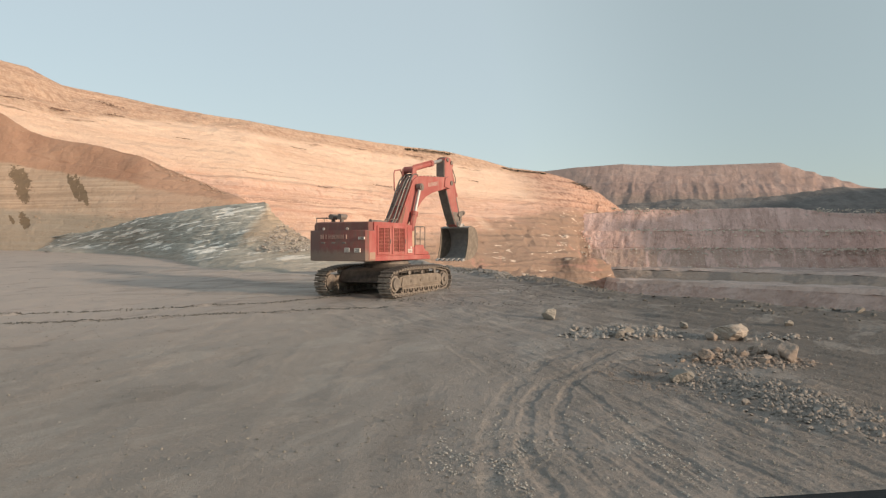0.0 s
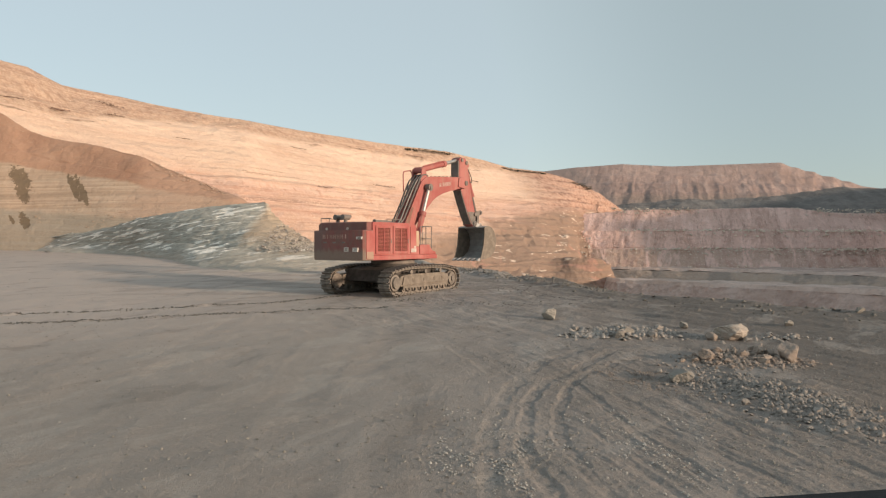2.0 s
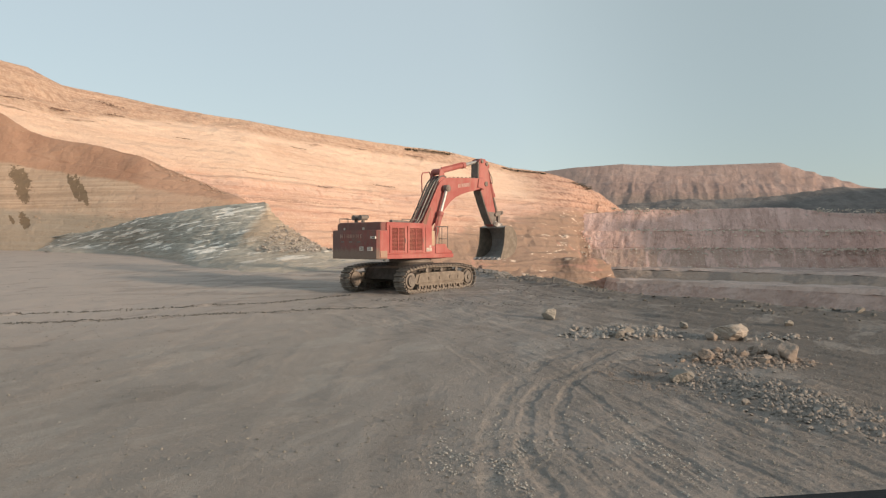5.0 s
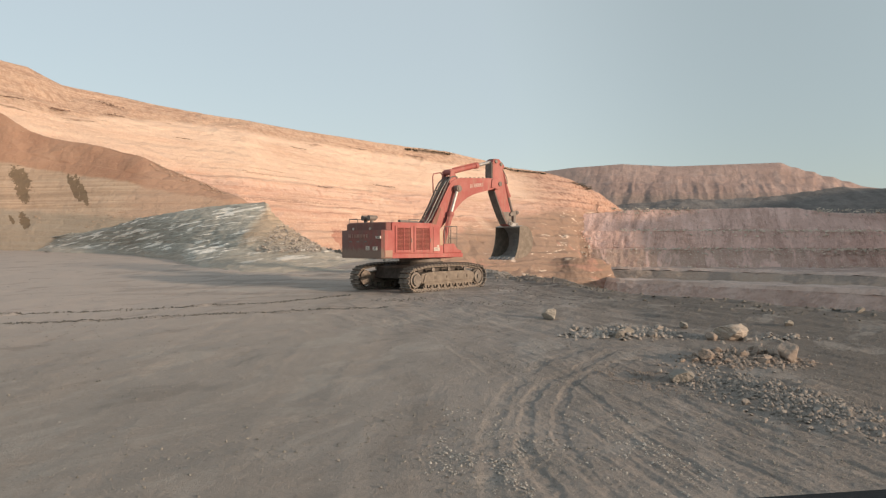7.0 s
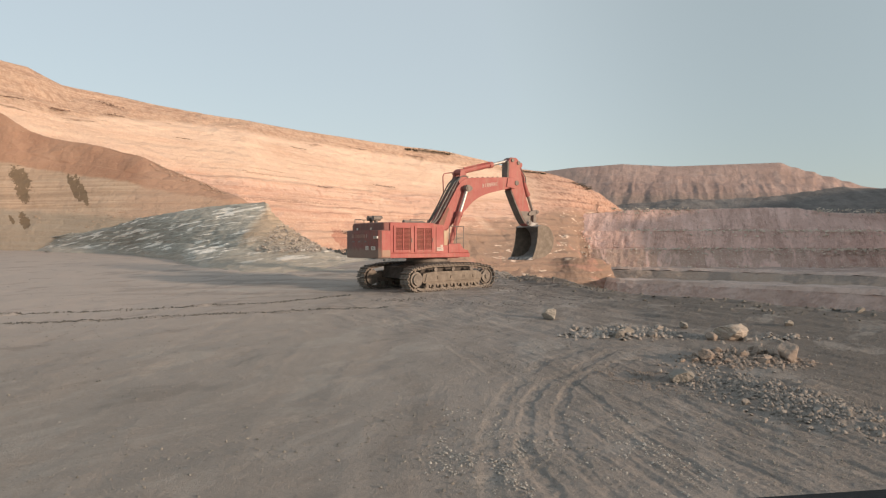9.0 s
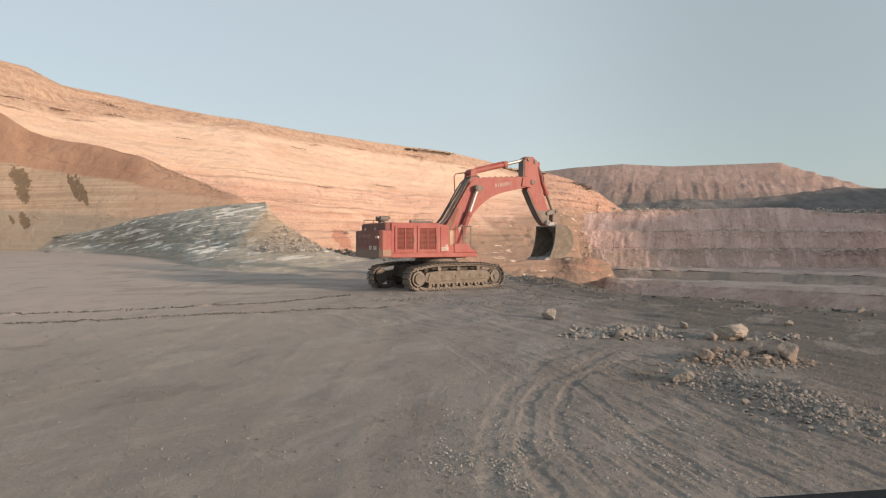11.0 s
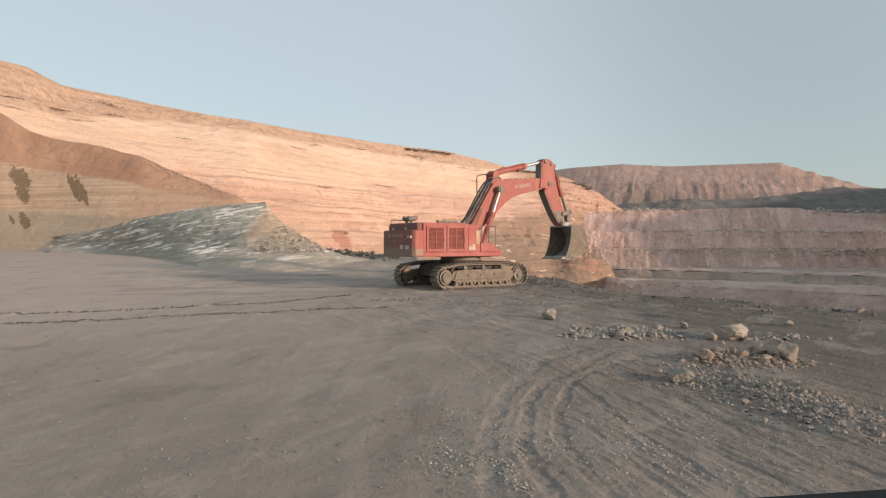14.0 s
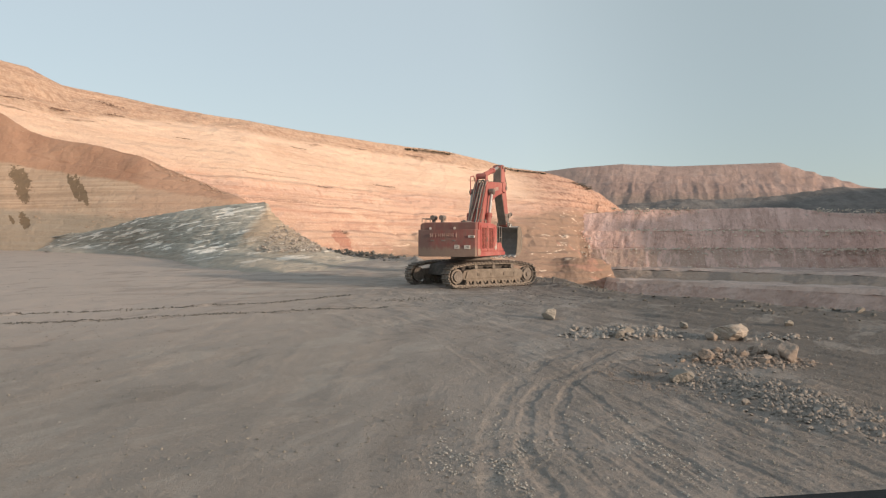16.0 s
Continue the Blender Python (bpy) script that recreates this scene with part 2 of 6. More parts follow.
def mat_bank():
    k = Nodes("clay_bank")
    w = k.place(True)
    big = k.noise(w, 0.09, 6, 0.6)
    bed = k.noise(k.place(True, (0.02, 0.02, 0.9)), 1.0, 5, 0.6, 0.15)
    hair = k.noise(k.place(True, (0.05, 0.05, 4.0)), 1.0, 5, 0.68)
    fine = k.noise(w, 1.2, 8, 0.7)
    grit = k.noise(w, 5.0, 6, 0.75)
    z = k.n("SeparateXYZ", Vector=k.n("NewGeometry").outputs["Position"]).outputs
    clay = k.ramp(bed, [(0.3, (0.39, 0.275, 0.195)), (0.45, (0.48, 0.35, 0.255)), (0.55, (0.55, 0.41, 0.305)), (0.7, (0.44, 0.315, 0.23))])
    clay = k.mix(k.span(hair, 0.55, 0.63, 0, 0.4), clay, (0.33, 0.235, 0.155))
    clay = k.mix(k.span(hair, 0.44, 0.37, 0, 0.4), clay, (0.66, 0.54, 0.41))
    soil = k.ramp(big, [(0.35, (0.38, 0.215, 0.145)), (0.6, (0.47, 0.285, 0.195)), (0.75, (0.56, 0.37, 0.265))])
    # the soil lies on the clay along a bed that falls to the right
    over = k.math("ADD", k.math("ADD", z[2], k.math("MULTIPLY", z[0], 0.18)), k.math("MULTIPLY", big, 3.0))
    c = k.mix(k.span(over, 4.3, 4.9), clay, soil)
    c = k.mix(k.span(k.math("ADD", z[0], k.math("MULTIPLY", big, 16.0)), -46.0, -34.0, 0, 0.6), c, k.mix(fine, (0.36, 0.22, 0.155), (0.52, 0.345, 0.255)))
    # greyish wash at the foot
    wash = k.math("ADD", k.math("ADD", z[2], k.math("MULTIPLY", z[0], 0.07)), k.math("MULTIPLY", big, 3.0))
    c = k.mix(k.span(wash, 5.4, 4.4, 0, 0.85), c, k.mix(fine, (0.30, 0.25, 0.195), (0.44, 0.375, 0.30)))
    c = k.mix(k.span(fine, 0.52, 0.75, 0, 0.35), c, (0.24, 0.165, 0.105))
    c = k.mix(k.span(grit, 0.58, 0.70, 0, 0.5), c, (0.70, 0.58, 0.46))
    # damp seep marks on the clay
    seep = None
    for x, zz, rx, rz in ((-68.2, 13.2, 1.7, 2.2), (-66.6, 10.6, 1.1, 1.6), (-58.0, 11.5, 0.75, 2.5), (-56.4, 10.9, 0.75, 2.7), (-64.3, 6.2, 0.9, 1.5), (-66.5, 6.4, 0.45, 0.9)):
        dx = k.math("MULTIPLY", k.math("SUBTRACT", k.math("ADD", z[0], k.math("MULTIPLY", z[2], 0.85)), x + 0.85 * zz), 1 / rx)
        dz = k.math("MULTIPLY", k.math("SUBTRACT", z[2], zz), 1 / rz)
        d = k.math("ADD", k.math("MULTIPLY", dx, dx), k.math("MULTIPLY", dz, dz))
        d = k.span(k.math("ADD", d, k.math("MULTIPLY", fine, 4.5)), 2.95, 3.25, 1.0, 0.0)
        seep = d if seep is None else k.math("MAXIMUM", seep, d)
    c = k.mix(k.math("MULTIPLY", seep, 0.85), c, (0.165, 0.118, 0.075))
    k.relief([(fine, 0.5, 0.35), (bed, 0.5, 0.25), (hair, 0.3, 0.08), (grit, 0.5, 0.06)])
    return k.done(c, 0.95, spec=0.15)


def mat_slab():
    k = Nodes("grey_shale")
    w = k.place(True)
    big = k.noise(w, 0.25, 6, 0.6)
    fine = k.noise(w, 2.5, 8, 0.7)
    pos = k.n("SeparateXYZ", Vector=k.n("NewGeometry").outputs["Position"]).outputs
    lift = k.math("ADD", pos[2], k.math("MULTIPLY", pos[0], -0.17))
    dash = k.n("CombineXYZ", X=k.math("MULTIPLY", pos[0], 0.30), Y=k.math("MULTIPLY", pos[1], 0.16), Z=k.math("MULTIPLY", lift, 2.6)).outputs[0]
    streak = k.noise(dash, 1.0, 4, 0.58, 0.4)
    layer = k.noise(k.n("CombineXYZ", X=k.math("MULTIPLY", pos[0], 0.1), Y=k.math("MULTIPLY", pos[1], 0.1), Z=k.math("MULTIPLY", lift, 2.4)).outputs[0], 1.0, 5, 0.62)
    c = k.ramp(big, [(0.3, (0.37, 0.34, 0.29)), (0.55, (0.44, 0.408, 0.348)), (0.75, (0.51, 0.472, 0.405))])
    c = k.mix(k.span(layer, 0.52, 0.62, 0, 0.4), c, (0.26, 0.242, 0.205))
    c = k.mix(k.span(fine, 0.5, 0.72, 0, 0.35), c, (0.24, 0.222, 0.19))
    thread = k.noise(k.n("CombineXYZ", X=k.math("MULTIPLY", pos[0], 0.7), Y=k.math("MULTIPLY", pos[1], 0.35), Z=k.math("MULTIPLY", lift, 7.0)).outputs[0], 1.0, 5, 0.6, 0.3)
    c = k.mix(k.span(thread, 0.54, 0.62, 0, 0.55), c, (0.20, 0.186, 0.162))
    c = k.mix(k.span(thread, 0.42, 0.35, 0, 0.55), c, (0.66, 0.61, 0.53))
    # sunlit ledge edges are coloured in as pale dashes
    c = k.mix(k.math("MULTIPLY", k.span(streak, 0.56, 0.59), k.span(fine, 0.34, 0.46, 0.45, 1.0)), c, (0.90, 0.83, 0.745))
    # blown dirt lies over the foot
    over = k.math("SUBTRACT", pos[2], k.math("MULTIPLY", k.math("SUBTRACT", pos[1], 35.0), 0.0272))
    over = k.math("ADD", over, k.math("MULTIPLY", big, -1.2))
    c = k.mix(k.span(over, 0.5, -0.5, 0, 0.9), c, k.mix(fine, (0.36, 0.318, 0.268), (0.48, 0.43, 0.368)))
    # tan broken rock at the end of the crest
    end = k.math("ADD", pos[0], k.math("MULTIPLY", fine, 2.0))
    tan = k.math("MULTIPLY", k.span(end, -20.6, -19.4), k.span(k.math("ADD", pos[2], fine), 2.6, 4.2, 0.25, 0.85))
    c = k.mix(tan, c, k.mix(fine, (0.28, 0.20, 0.135), (0.54, 0.42, 0.31)))
    k.relief([(layer, 0.6, 0.35), (streak, 0.4, 0.3), (fine, 0.7, 0.15)])
    return k.done(c, 0.9, spec=0.2)


def mat_earth(name, dark, mid, light, scale=0.05, beds=0.4):
    k = Nodes(name)
    w = k.place(True)
    flat = k.place(True, (0.01, 0.01, 0.35))
    upr = k.place(True, (0.09, 0.09, 0.022))
    big = k.noise(w, scale, 7, 0.62)
    bed = k.noise(flat, 1.0, 6, 0.6, 0.5)
    gully = k.noise(upr, 1.0, 6, 0.65)
    fine = k.noise(w, scale * 14, 8, 0.7)
    c = k.ramp(big, [(0.3, dark), (0.5, mid), (0.72, light)])
    c = k.mix(k.span(bed, 0.45, 0.7, 0, beds), c, dark)
    c = k.mix(k.span(gully, 0.5, 0.62, 0, 0.65), c, light)
    c = k.mix(k.span(gully, 0.47, 0.38, 0, 0.65), c, tuple(0.74 * v for v in mid))
    c = k.mix(k.span(fine, 0.45, 0.75, 0, 0.4), c, tuple(0.6 * v for v in dark))
    k.relief([(gully, 0.6, 0.8), (fine, 0.8, 0.8 / (scale * 20))])
    return k.done(c, 0.95, spec=0.15)


def mat_wall():
    """Blasted pit wall: pink upper lifts, an olive lower one, chutes of broken rock and pale specks."""
    k = Nodes("pit_wall_rock")
    w = k.place(True)
    z = k.n("SeparateXYZ", Vector=k.n("NewGeometry").outputs["Position"]).outputs
    big = k.noise(w, 0.03, 6, 0.6)
    chute = k.noise(k.place(True, (0.12, 0.012, 0.045), 20), 1.0, 6, 0.68, 0.4)
    rill = k.noise(k.place(True, (0.5, 0.06, 0.16), 20), 1.0, 5, 0.7, 0.3)
    fine = k.noise(w, 0.7, 8, 0.72)
    speck = k.noise(w, 1.6, 4, 0.7)
    # base colours raised so that they carry the haze over the wall
    c = k.ramp(big, [(0.32, (0.55, 0.372, 0.305)), (0.5, (0.66, 0.455, 0.375)), (0.68, (0.77, 0.545, 0.455))])
    # olive lift below the lowest berm, greyer rock away from the hill
    c = k.mix(k.span(k.math("ADD", z[2], k.math("MULTIPLY", fine, 1.5)), 1.2, 0.4, 0, 0.9), c, k.mix(fine, (0.40, 0.30, 0.235), (0.55, 0.42, 0.335)))
    c = k.mix(k.span(k.math("ADD", z[0], k.math("MULTIPLY", big, 120.0)), 150.0, 260.0, 0, 0.55), c, k.mix(fine, (0.50, 0.38, 0.335), (0.69, 0.53, 0.47)))
    c = k.mix(k.span(chute, 0.50, 0.60, 0, 0.65), c, k.mix(fine, (0.737, 0.538, 0.468), (0.940, 0.702, 0.612)))
    c = k.mix(k.span(chute, 0.47, 0.38, 0, 0.75), c, k.mix(fine, (0.368, 0.252, 0.210), (0.546, 0.386, 0.324)))
    c = k.mix(k.span(rill, 0.54, 0.64, 0, 0.45), c, (0.356, 0.234, 0.192))
    c = k.mix(k.span(fine, 0.50, 0.68, 0, 0.45), c, (0.330, 0.216, 0.180))
    c = k.mix(k.span(speck, 0.62, 0.65, 0, 0.8), c, (0.86, 0.75, 0.64))
    c = k.mix(1.0, c, (1.04, 0.985, 1.0), "MULTIPLY")
    k.relief([(chute, 0.6, 1.5), (rill, 0.5, 0.6), (fine, 0.8, 0.7)])
    return k.done(c, 0.95, spec=0.15)


def mat_plateau():
    k = Nodes("overburden")
    w = k.place(True)
    z = k.n("SeparateXYZ", Vector=k.n("NewGeometry").outputs["Position"]).outputs
    big = k.noise(w, 0.014, 6, 0.62)
    rill = k.noise(k.place(True, (0.10, 0.01, 0.03), 18), 1.0, 6, 0.7)
    bed = k.noise(k.place(True, (0.004, 0.004, 0.16)), 1.0, 5, 0.6)
    fine = k.noise(w, 0.22, 8, 0.72)
    c = k.ramp(big, [(0.35, (0.300, 0.228, 0.196)), (0.5, (0.365, 0.274, 0.235)), (0.66, (0.426, 0.326, 0.278))])
    c = k.mix(k.span(rill, 0.50, 0.62, 0, 0.45), c, (0.452, 0.365, 0.318))
    c = k.mix(k.span(rill, 0.47, 0.38, 0, 0.5), c, (0.248, 0.196, 0.171))
    c = k.mix(k.span(fine, 0.50, 0.7, 0, 0.4), c, (0.204, 0.161, 0.139))
    # the foot's shade is coloured in; the left end is greyer and darker
    c = k.mix(k.span(k.math("ADD", z[2], k.math("MULTIPLY", bed, 14.0)), 60.0, 50.0, 0, 0.7), c, k.mix(fine, (0.196, 0.165, 0.139), (0.274, 0.231, 0.196)))
    c = k.mix(k.span(k.math("ADD", z[0], k.math("MULTIPLY", big, 60.0)), 195.0, 165.0, 0, 0.6), c, k.mix(fine, (0.222, 0.187, 0.165), (0.313, 0.265, 0.235)))
    c = k.mix(1.0, c, (1.05, 0.985, 1.0), "MULTIPLY")
    k.relief([(rill, 0.6, 3.0), (fine, 0.7, 2.0)])
    return k.done(c, 0.95, spec=0.15)


def mat_cut():
    k = Nodes("bench_cut_rock")
    w = k.place(True)
    run = k.noise(k.place(True, (0.11, 0.11, 0.02)), 1.0, 4, 0.6)
    fine = k.noise(w, 0.8, 8, 0.7)
    c = k.mix(k.span(run, 0.50, 0.58), k.mix(fine, (0.34, 0.26, 0.21), (0.54, 0.44, 0.37)), k.mix(fine, (0.25, 0.21, 0.18), (0.40, 0.34, 0.30)))
    k.relief([(fine, 0.8, 0.8)])
    return k.done(c, 0.95, spec=0.15)


def mat_rock(name, dark, light):
    k = Nodes(name)
    w = k.place(True)
    rnd = k.n("ObjectInfo").outputs["Random"]
    isl = k.n("NewGeometry").outputs["Random Per Island"]
    n1 = k.noise(w, 5, 8, 0.7)
    n2 = k.noise(w, 40, 6, 0.7)
    c = k.mix(n1, dark, light)
    tint = k.math("ADD", k.math("MULTIPLY", rnd, 0.35), k.math("ADD", k.math("MULTIPLY", isl, 0.35), 0.68))
    c = k.mix(1.0, c, k.n("CombineColor", Red=tint, Green=tint, Blue=tint).outputs[0], "MULTIPLY")
    c = k.mix(k.span(n2, 0.55, 0.7, 0, 0.4), c, dark)
    k.relief([(n1, 0.7, 0.05), (n2, 0.5, 0.01)])
    return k.done(c, 0.9, spec=0.2)


def mat_paint(name, colour, faded, dust=0.35, rough=0.55):
    """Old machine paint: faded, dusty and scratched."""
    k = Nodes(name)
    w = k.place(False)
    run = k.place(False, (2.2, 2.2, 0.35))
    big = k.noise(w, 0.8, 6, 0.6)
    streak = k.noise(run, 2.0, 6, 0.65)
    fine = k.noise(w, 9, 8, 0.7)
    c = k.mix(k.span(big, 0.35, 0.7), colour, faded)
    c = k.mix(k.span(streak, 0.46, 0.74, 0, dust), c, (0.33, 0.245, 0.18))
    c = k.mix(k.span(fine, 0.6, 0.74, 0, 0.5), c, (0.10, 0.055, 0.04))
    k.relief([(fine, 0.15, 0.01)])
    return k.done(c, k.span(big, 0.3, 0.7, rough, 0.85), spec=0.35)


def mat_counterweight():
    k = Nodes("dirty_red_paint")
    w = k.place(False)
    run = k.place(False, (1.6, 1.6, 0.5))
    big = k.noise(w, 1.1, 6, 0.6, 0.4)
    streak = k.noise(run, 2.4, 6, 0.65)
    fine = k.noise(w, 12, 8, 0.7)
    z = k.n("SeparateXYZ", Vector=k.n("TexCoord").outputs["Object"]).outputs[2]
    c = k.mix(k.span(big, 0.35, 0.7), (0.235, 0.084, 0.074), (0.295, 0.120, 0.104))
    far_side = k.span(k.math("ADD", k.n("SeparateXYZ", Vector=k.n("TexCoord").outputs["Object"]).outputs[1], k.math("MULTIPLY", big, 0.8)), 1.0, 1.7)
    c = k.mix(k.math("MULTIPLY", far_side, 0.6), c, (0.185, 0.145, 0.13))
    c = k.mix(k.span(streak, 0.42, 0.66, 0, 0.7), c, (0.20, 0.135, 0.115))
    # dried mud thrown up on the lower half
    mud = k.math("ADD", z, k.math("MULTIPLY", streak, 1.1))
    c = k.mix(k.span(mud, 3.05, 2.75, 0, 0.85), c, k.mix(fine, (0.20, 0.145, 0.116), (0.30, 0.23, 0.182)))
    k.relief([(fine, 0.25, 0.01)])
    return k.done(c, 0.8, spec=0.25)


def mat_metal(name, dark, light, rough=0.6, metal=0.6):
    k = Nodes(name)
    w = k.place(False)
    a = k.noise(w, 3.0, 7, 0.65)
    b = k.noise(w, 18, 7, 0.7)
    c = k.mix(k.span(a, 0.35, 0.7), dark, light)
    c = k.mix(k.span(b, 0.55, 0.75, 0, 0.5), c, tuple(0.6 * v for v in dark))
    k.relief([(b, 0.3, 0.01)])
    return k.done(c, rough, metal, 0.4)


M_GROUND = mat_ground()
M_HILL = mat_hill()
M_BANK = mat_bank()
M_SLAB = mat_slab()
M_WALL = mat_wall()
M_PLATEAU = mat_plateau()
# dark spoil colour that also carries the heap's shade, raised for haze
M_DUMP = mat_earth("dark_shaded_spoil", (0.149, 0.137, 0.129), (0.203, 0.184, 0.173), (0.261, 0.236, 0.219), 0.02)
M_FLOOR = mat_earth("pit_road_dirt", (0.402, 0.296, 0.255), (0.516, 0.389, 0.339), (0.630, 0.496, 0.441), 0.03)
M_CUT = mat_cut()
M_ROCK_GREY = mat_rock("grey_stone", (0.175, 0.157, 0.136), (0.385, 0.348, 0.303))
M_RUBBLE = mat_rock("broken_grey_rubble", (0.215, 0.186, 0.163), (0.455, 0.402, 0.355))
M_BANKSTONE = mat_rock("tan_bank_stone", (0.33, 0.215, 0.15), (0.62, 0.46, 0.35))
M_ROCK_DARK = mat_rock("dark_stone", (0.10, 0.09, 0.078), (0.24, 0.215, 0.185))
M_ROCK_TAN = mat_rock("tan_stone", (0.215, 0.168, 0.138), (0.41, 0.335, 0.28))
M_ROCK_PALE = mat_rock("pale_sandstone", (0.32, 0.262, 0.215), (0.54, 0.462, 0.395))
M_PEBBLE = mat_rock("pale_grey_pebble", (0.28, 0.258, 0.23), (0.52, 0.48, 0.43))
M_ROCK_WHITE = mat_rock("chalky_stone", (0.34, 0.298, 0.252), (0.58, 0.52, 0.45))
M_CHALK = mat_rock("pale_wall_rubble", (0.45, 0.37, 0.29), (0.78, 0.68, 0.57))
M_LEDGE = mat_rock("ledge_shadow_rock", (0.17, 0.105, 0.075), (0.33, 0.21, 0.155))
M_WINDROW = mat_earth("pale_windrow_dirt", (0.504, 0.382, 0.327), (0.605, 0.473, 0.410), (0.726, 0.582, 0.516), 0.05)
M_SCRUB = mat_rock("dry_scrub_leaf", (0.035, 0.032, 0.018), (0.085, 0.072, 0.042))
M_RED = mat_paint("faded_red_paint", (0.36, 0.086, 0.076), (0.46, 0.168, 0.148), 0.40)
M_BOOM = mat_paint("boom_red_paint", (0.35, 0.092, 0.080), (0.44, 0.172, 0.150), 0.42)
M_CW = mat_counterweight()
M_HOOD = mat_paint("sooty_hood_paint", (0.23, 0.085, 0.076), (0.19, 0.115, 0.10), 0.4, 0.7)
M_MUD = mat_paint("dried_mud", (0.36, 0.235, 0.175), (0.40, 0.25, 0.19), 0.6, 0.9)
# car body made near black to carry the shade under the machine
M_BODY = mat_metal("shaded_car_body_steel", (0.065, 0.055, 0.049), (0.115, 0.097, 0.084), 0.85, 0.0)
M_GRIME = mat_paint("oily_brown_grime", (0.20, 0.105, 0.08), (0.27, 0.13, 0.10), 0.5, 0.8)
M_PIPE = mat_metal("dusty_steel_pipe", (0.24, 0.205, 0.18), (0.36, 0.315, 0.28), 0.6, 0.2)
M_BEIGE = mat_paint("dusty_cream_paint", (0.50, 0.38, 0.26), (0.46, 0.30, 0.21), 0.5)
M_GRILLE = mat_paint("grille_paint", (0.13, 0.028, 0.02), (0.17, 0.05, 0.038), 0.2, 0.7)
M_TRACK = mat_metal("muddy_track_steel", (0.155, 0.130, 0.110), (0.285, 0.240, 0.200), 0.8, 0.1)
M_FRAME = mat_metal("mud_caked_frame", (0.17, 0.138, 0.110), (0.26, 0.212, 0.170), 0.9, 0.0)
# haze over the machine is put into lifted steel, bucket and rubber colours
M_DARK = mat_metal("oily_dark_steel", (0.165, 0.140, 0.122), (0.25, 0.207, 0.177), 0.65, 0.1)
M_BUCKET = mat_metal("worn_bucket_steel", (0.34, 0.318, 0.30), (0.46, 0.426, 0.40), 0.75, 0.0)
M_CHROME = mat_metal("chromed_rod", (0.40, 0.375, 0.35), (0.54, 0.51, 0.475), 0.45, 0.7)
M_RUBBER = mat_metal("black_hose_rubber", (0.115, 0.100, 0.090), (0.19, 0.162, 0.143), 0.7, 0.0)
M_WHITE = mat_paint("worn_white_paint", (0.72, 0.66, 0.60), (0.55, 0.47, 0.41), 0.3)
M_MARK = mat_paint("worn_mark_paint", (0.50, 0.36, 0.31), (0.36, 0.20, 0.16), 0.4)
M_VINYL = mat_metal("black_vinyl", (0.006, 0.006, 0.007), (0.010, 0.010, 0.011), 0.95, 0.0)


# ---- mesh helpers ----
def sheet(name, P, material, kind="structure", label="", category=""):
    """A grid of points (rows, columns, 3) as one smooth mesh."""
    r, c, _ = P.shape
    me = bpy.data.meshes.new(name)
    idx = np.arange(r * c).reshape(r, c)
    q = np.stack([idx[:-1, :-1], idx[:-1, 1:], idx[1:, 1:], idx[1:, :-1]], -1).reshape(-1, 4)
    me.vertices.add(r * c)
    me.vertices.foreach_set("co", P.reshape(-1).astype(np.float32))
    me.loops.add(q.size)
    me.loops.foreach_set("vertex_index", q.reshape(-1).astype(np.int32))
    me.polygons.add(len(q))
    me.polygons.foreach_set("loop_start", np.arange(0, q.size, 4, dtype=np.int32))
    me.polygons.foreach_set("use_smooth", np.ones(len(q), dtype=bool))
    me.update(calc_edges=True)
    me.materials.append(material)
    return tagged(new(name, me), label, category, kind=kind)


def bearings(lo, hi, step):
    return np.arange(lo, hi + step, step)


def rise(lines, az, counts, soft=()):
    """Points of a slope between lines that are given by (x, y, z), each met at the bearings az = x / y. soft: columns over which a line's bends are rounded."""
    rows = []
    got = []
    for l in lines:
        l = np.array(l, float)
        a = l[:, 0] / l[:, 1]
        y, z = np.interp(az, a, l[:, 1]), np.interp(az, a, l[:, 2])
        w = soft[len(got)] if len(got) < len(soft) else 0
        if w:
            y, z = (np.convolve(np.pad(q, w, "edge"), np.ones(2 * w + 1) / (2 * w + 1), "valid") for q in (y, z))
        got.append(np.stack([az * y, y, z], -1))
    for k, n in enumerate(counts):
        for v in np.arange(n) / n:
            rows.append(got[k] * (1 - v) + got[k + 1] * v)
    rows.append(got[-1])
    return np.array(rows)


def normals(P):
    n = np.cross(np.gradient(P, axis=1), np.gradient(P, axis=0))
    return n / np.maximum(np.linalg.norm(n, axis=2, keepdims=True), 1e-9)


def beds(h, thick, tread=0.16):
    s = h / thick - np.floor(h / thick)
    return np.where(s < 1 - tread, s / (1 - tread), (1 - s) / tread) - 0.5


def part(name, bm, material, parent, label="", flat=False):
    me = bpy.data.meshes.new(name)
    bmesh.ops.recalc_face_normals(bm, faces=bm.faces)
    bm.to_mesh(me)
    bm.free()
    me.materials.append(material)
    ob = new(name, me)
    ob.parent = parent
    return tagged(ob, label)


def box(bm, x0, x1, y0, y1, z0, z1, bevel=0.02):
    r = bmesh.ops.create_cube(bm, size=1)
    vs = r["verts"]
    for v in vs:
        v.co = Vector((x0 + (v.co.x + 0.5) * (x1 - x0), y0 + (v.co.y + 0.5) * (y1 - y0), z0 + (v.co.z + 0.5) * (z1 - z0)))
    if bevel:
        es = list({e for v in vs for e in v.link_edges})
        bmesh.ops.bevel(bm, geom=es, offset=bevel, segments=2, affect="EDGES", profile=0.5)
    return bm


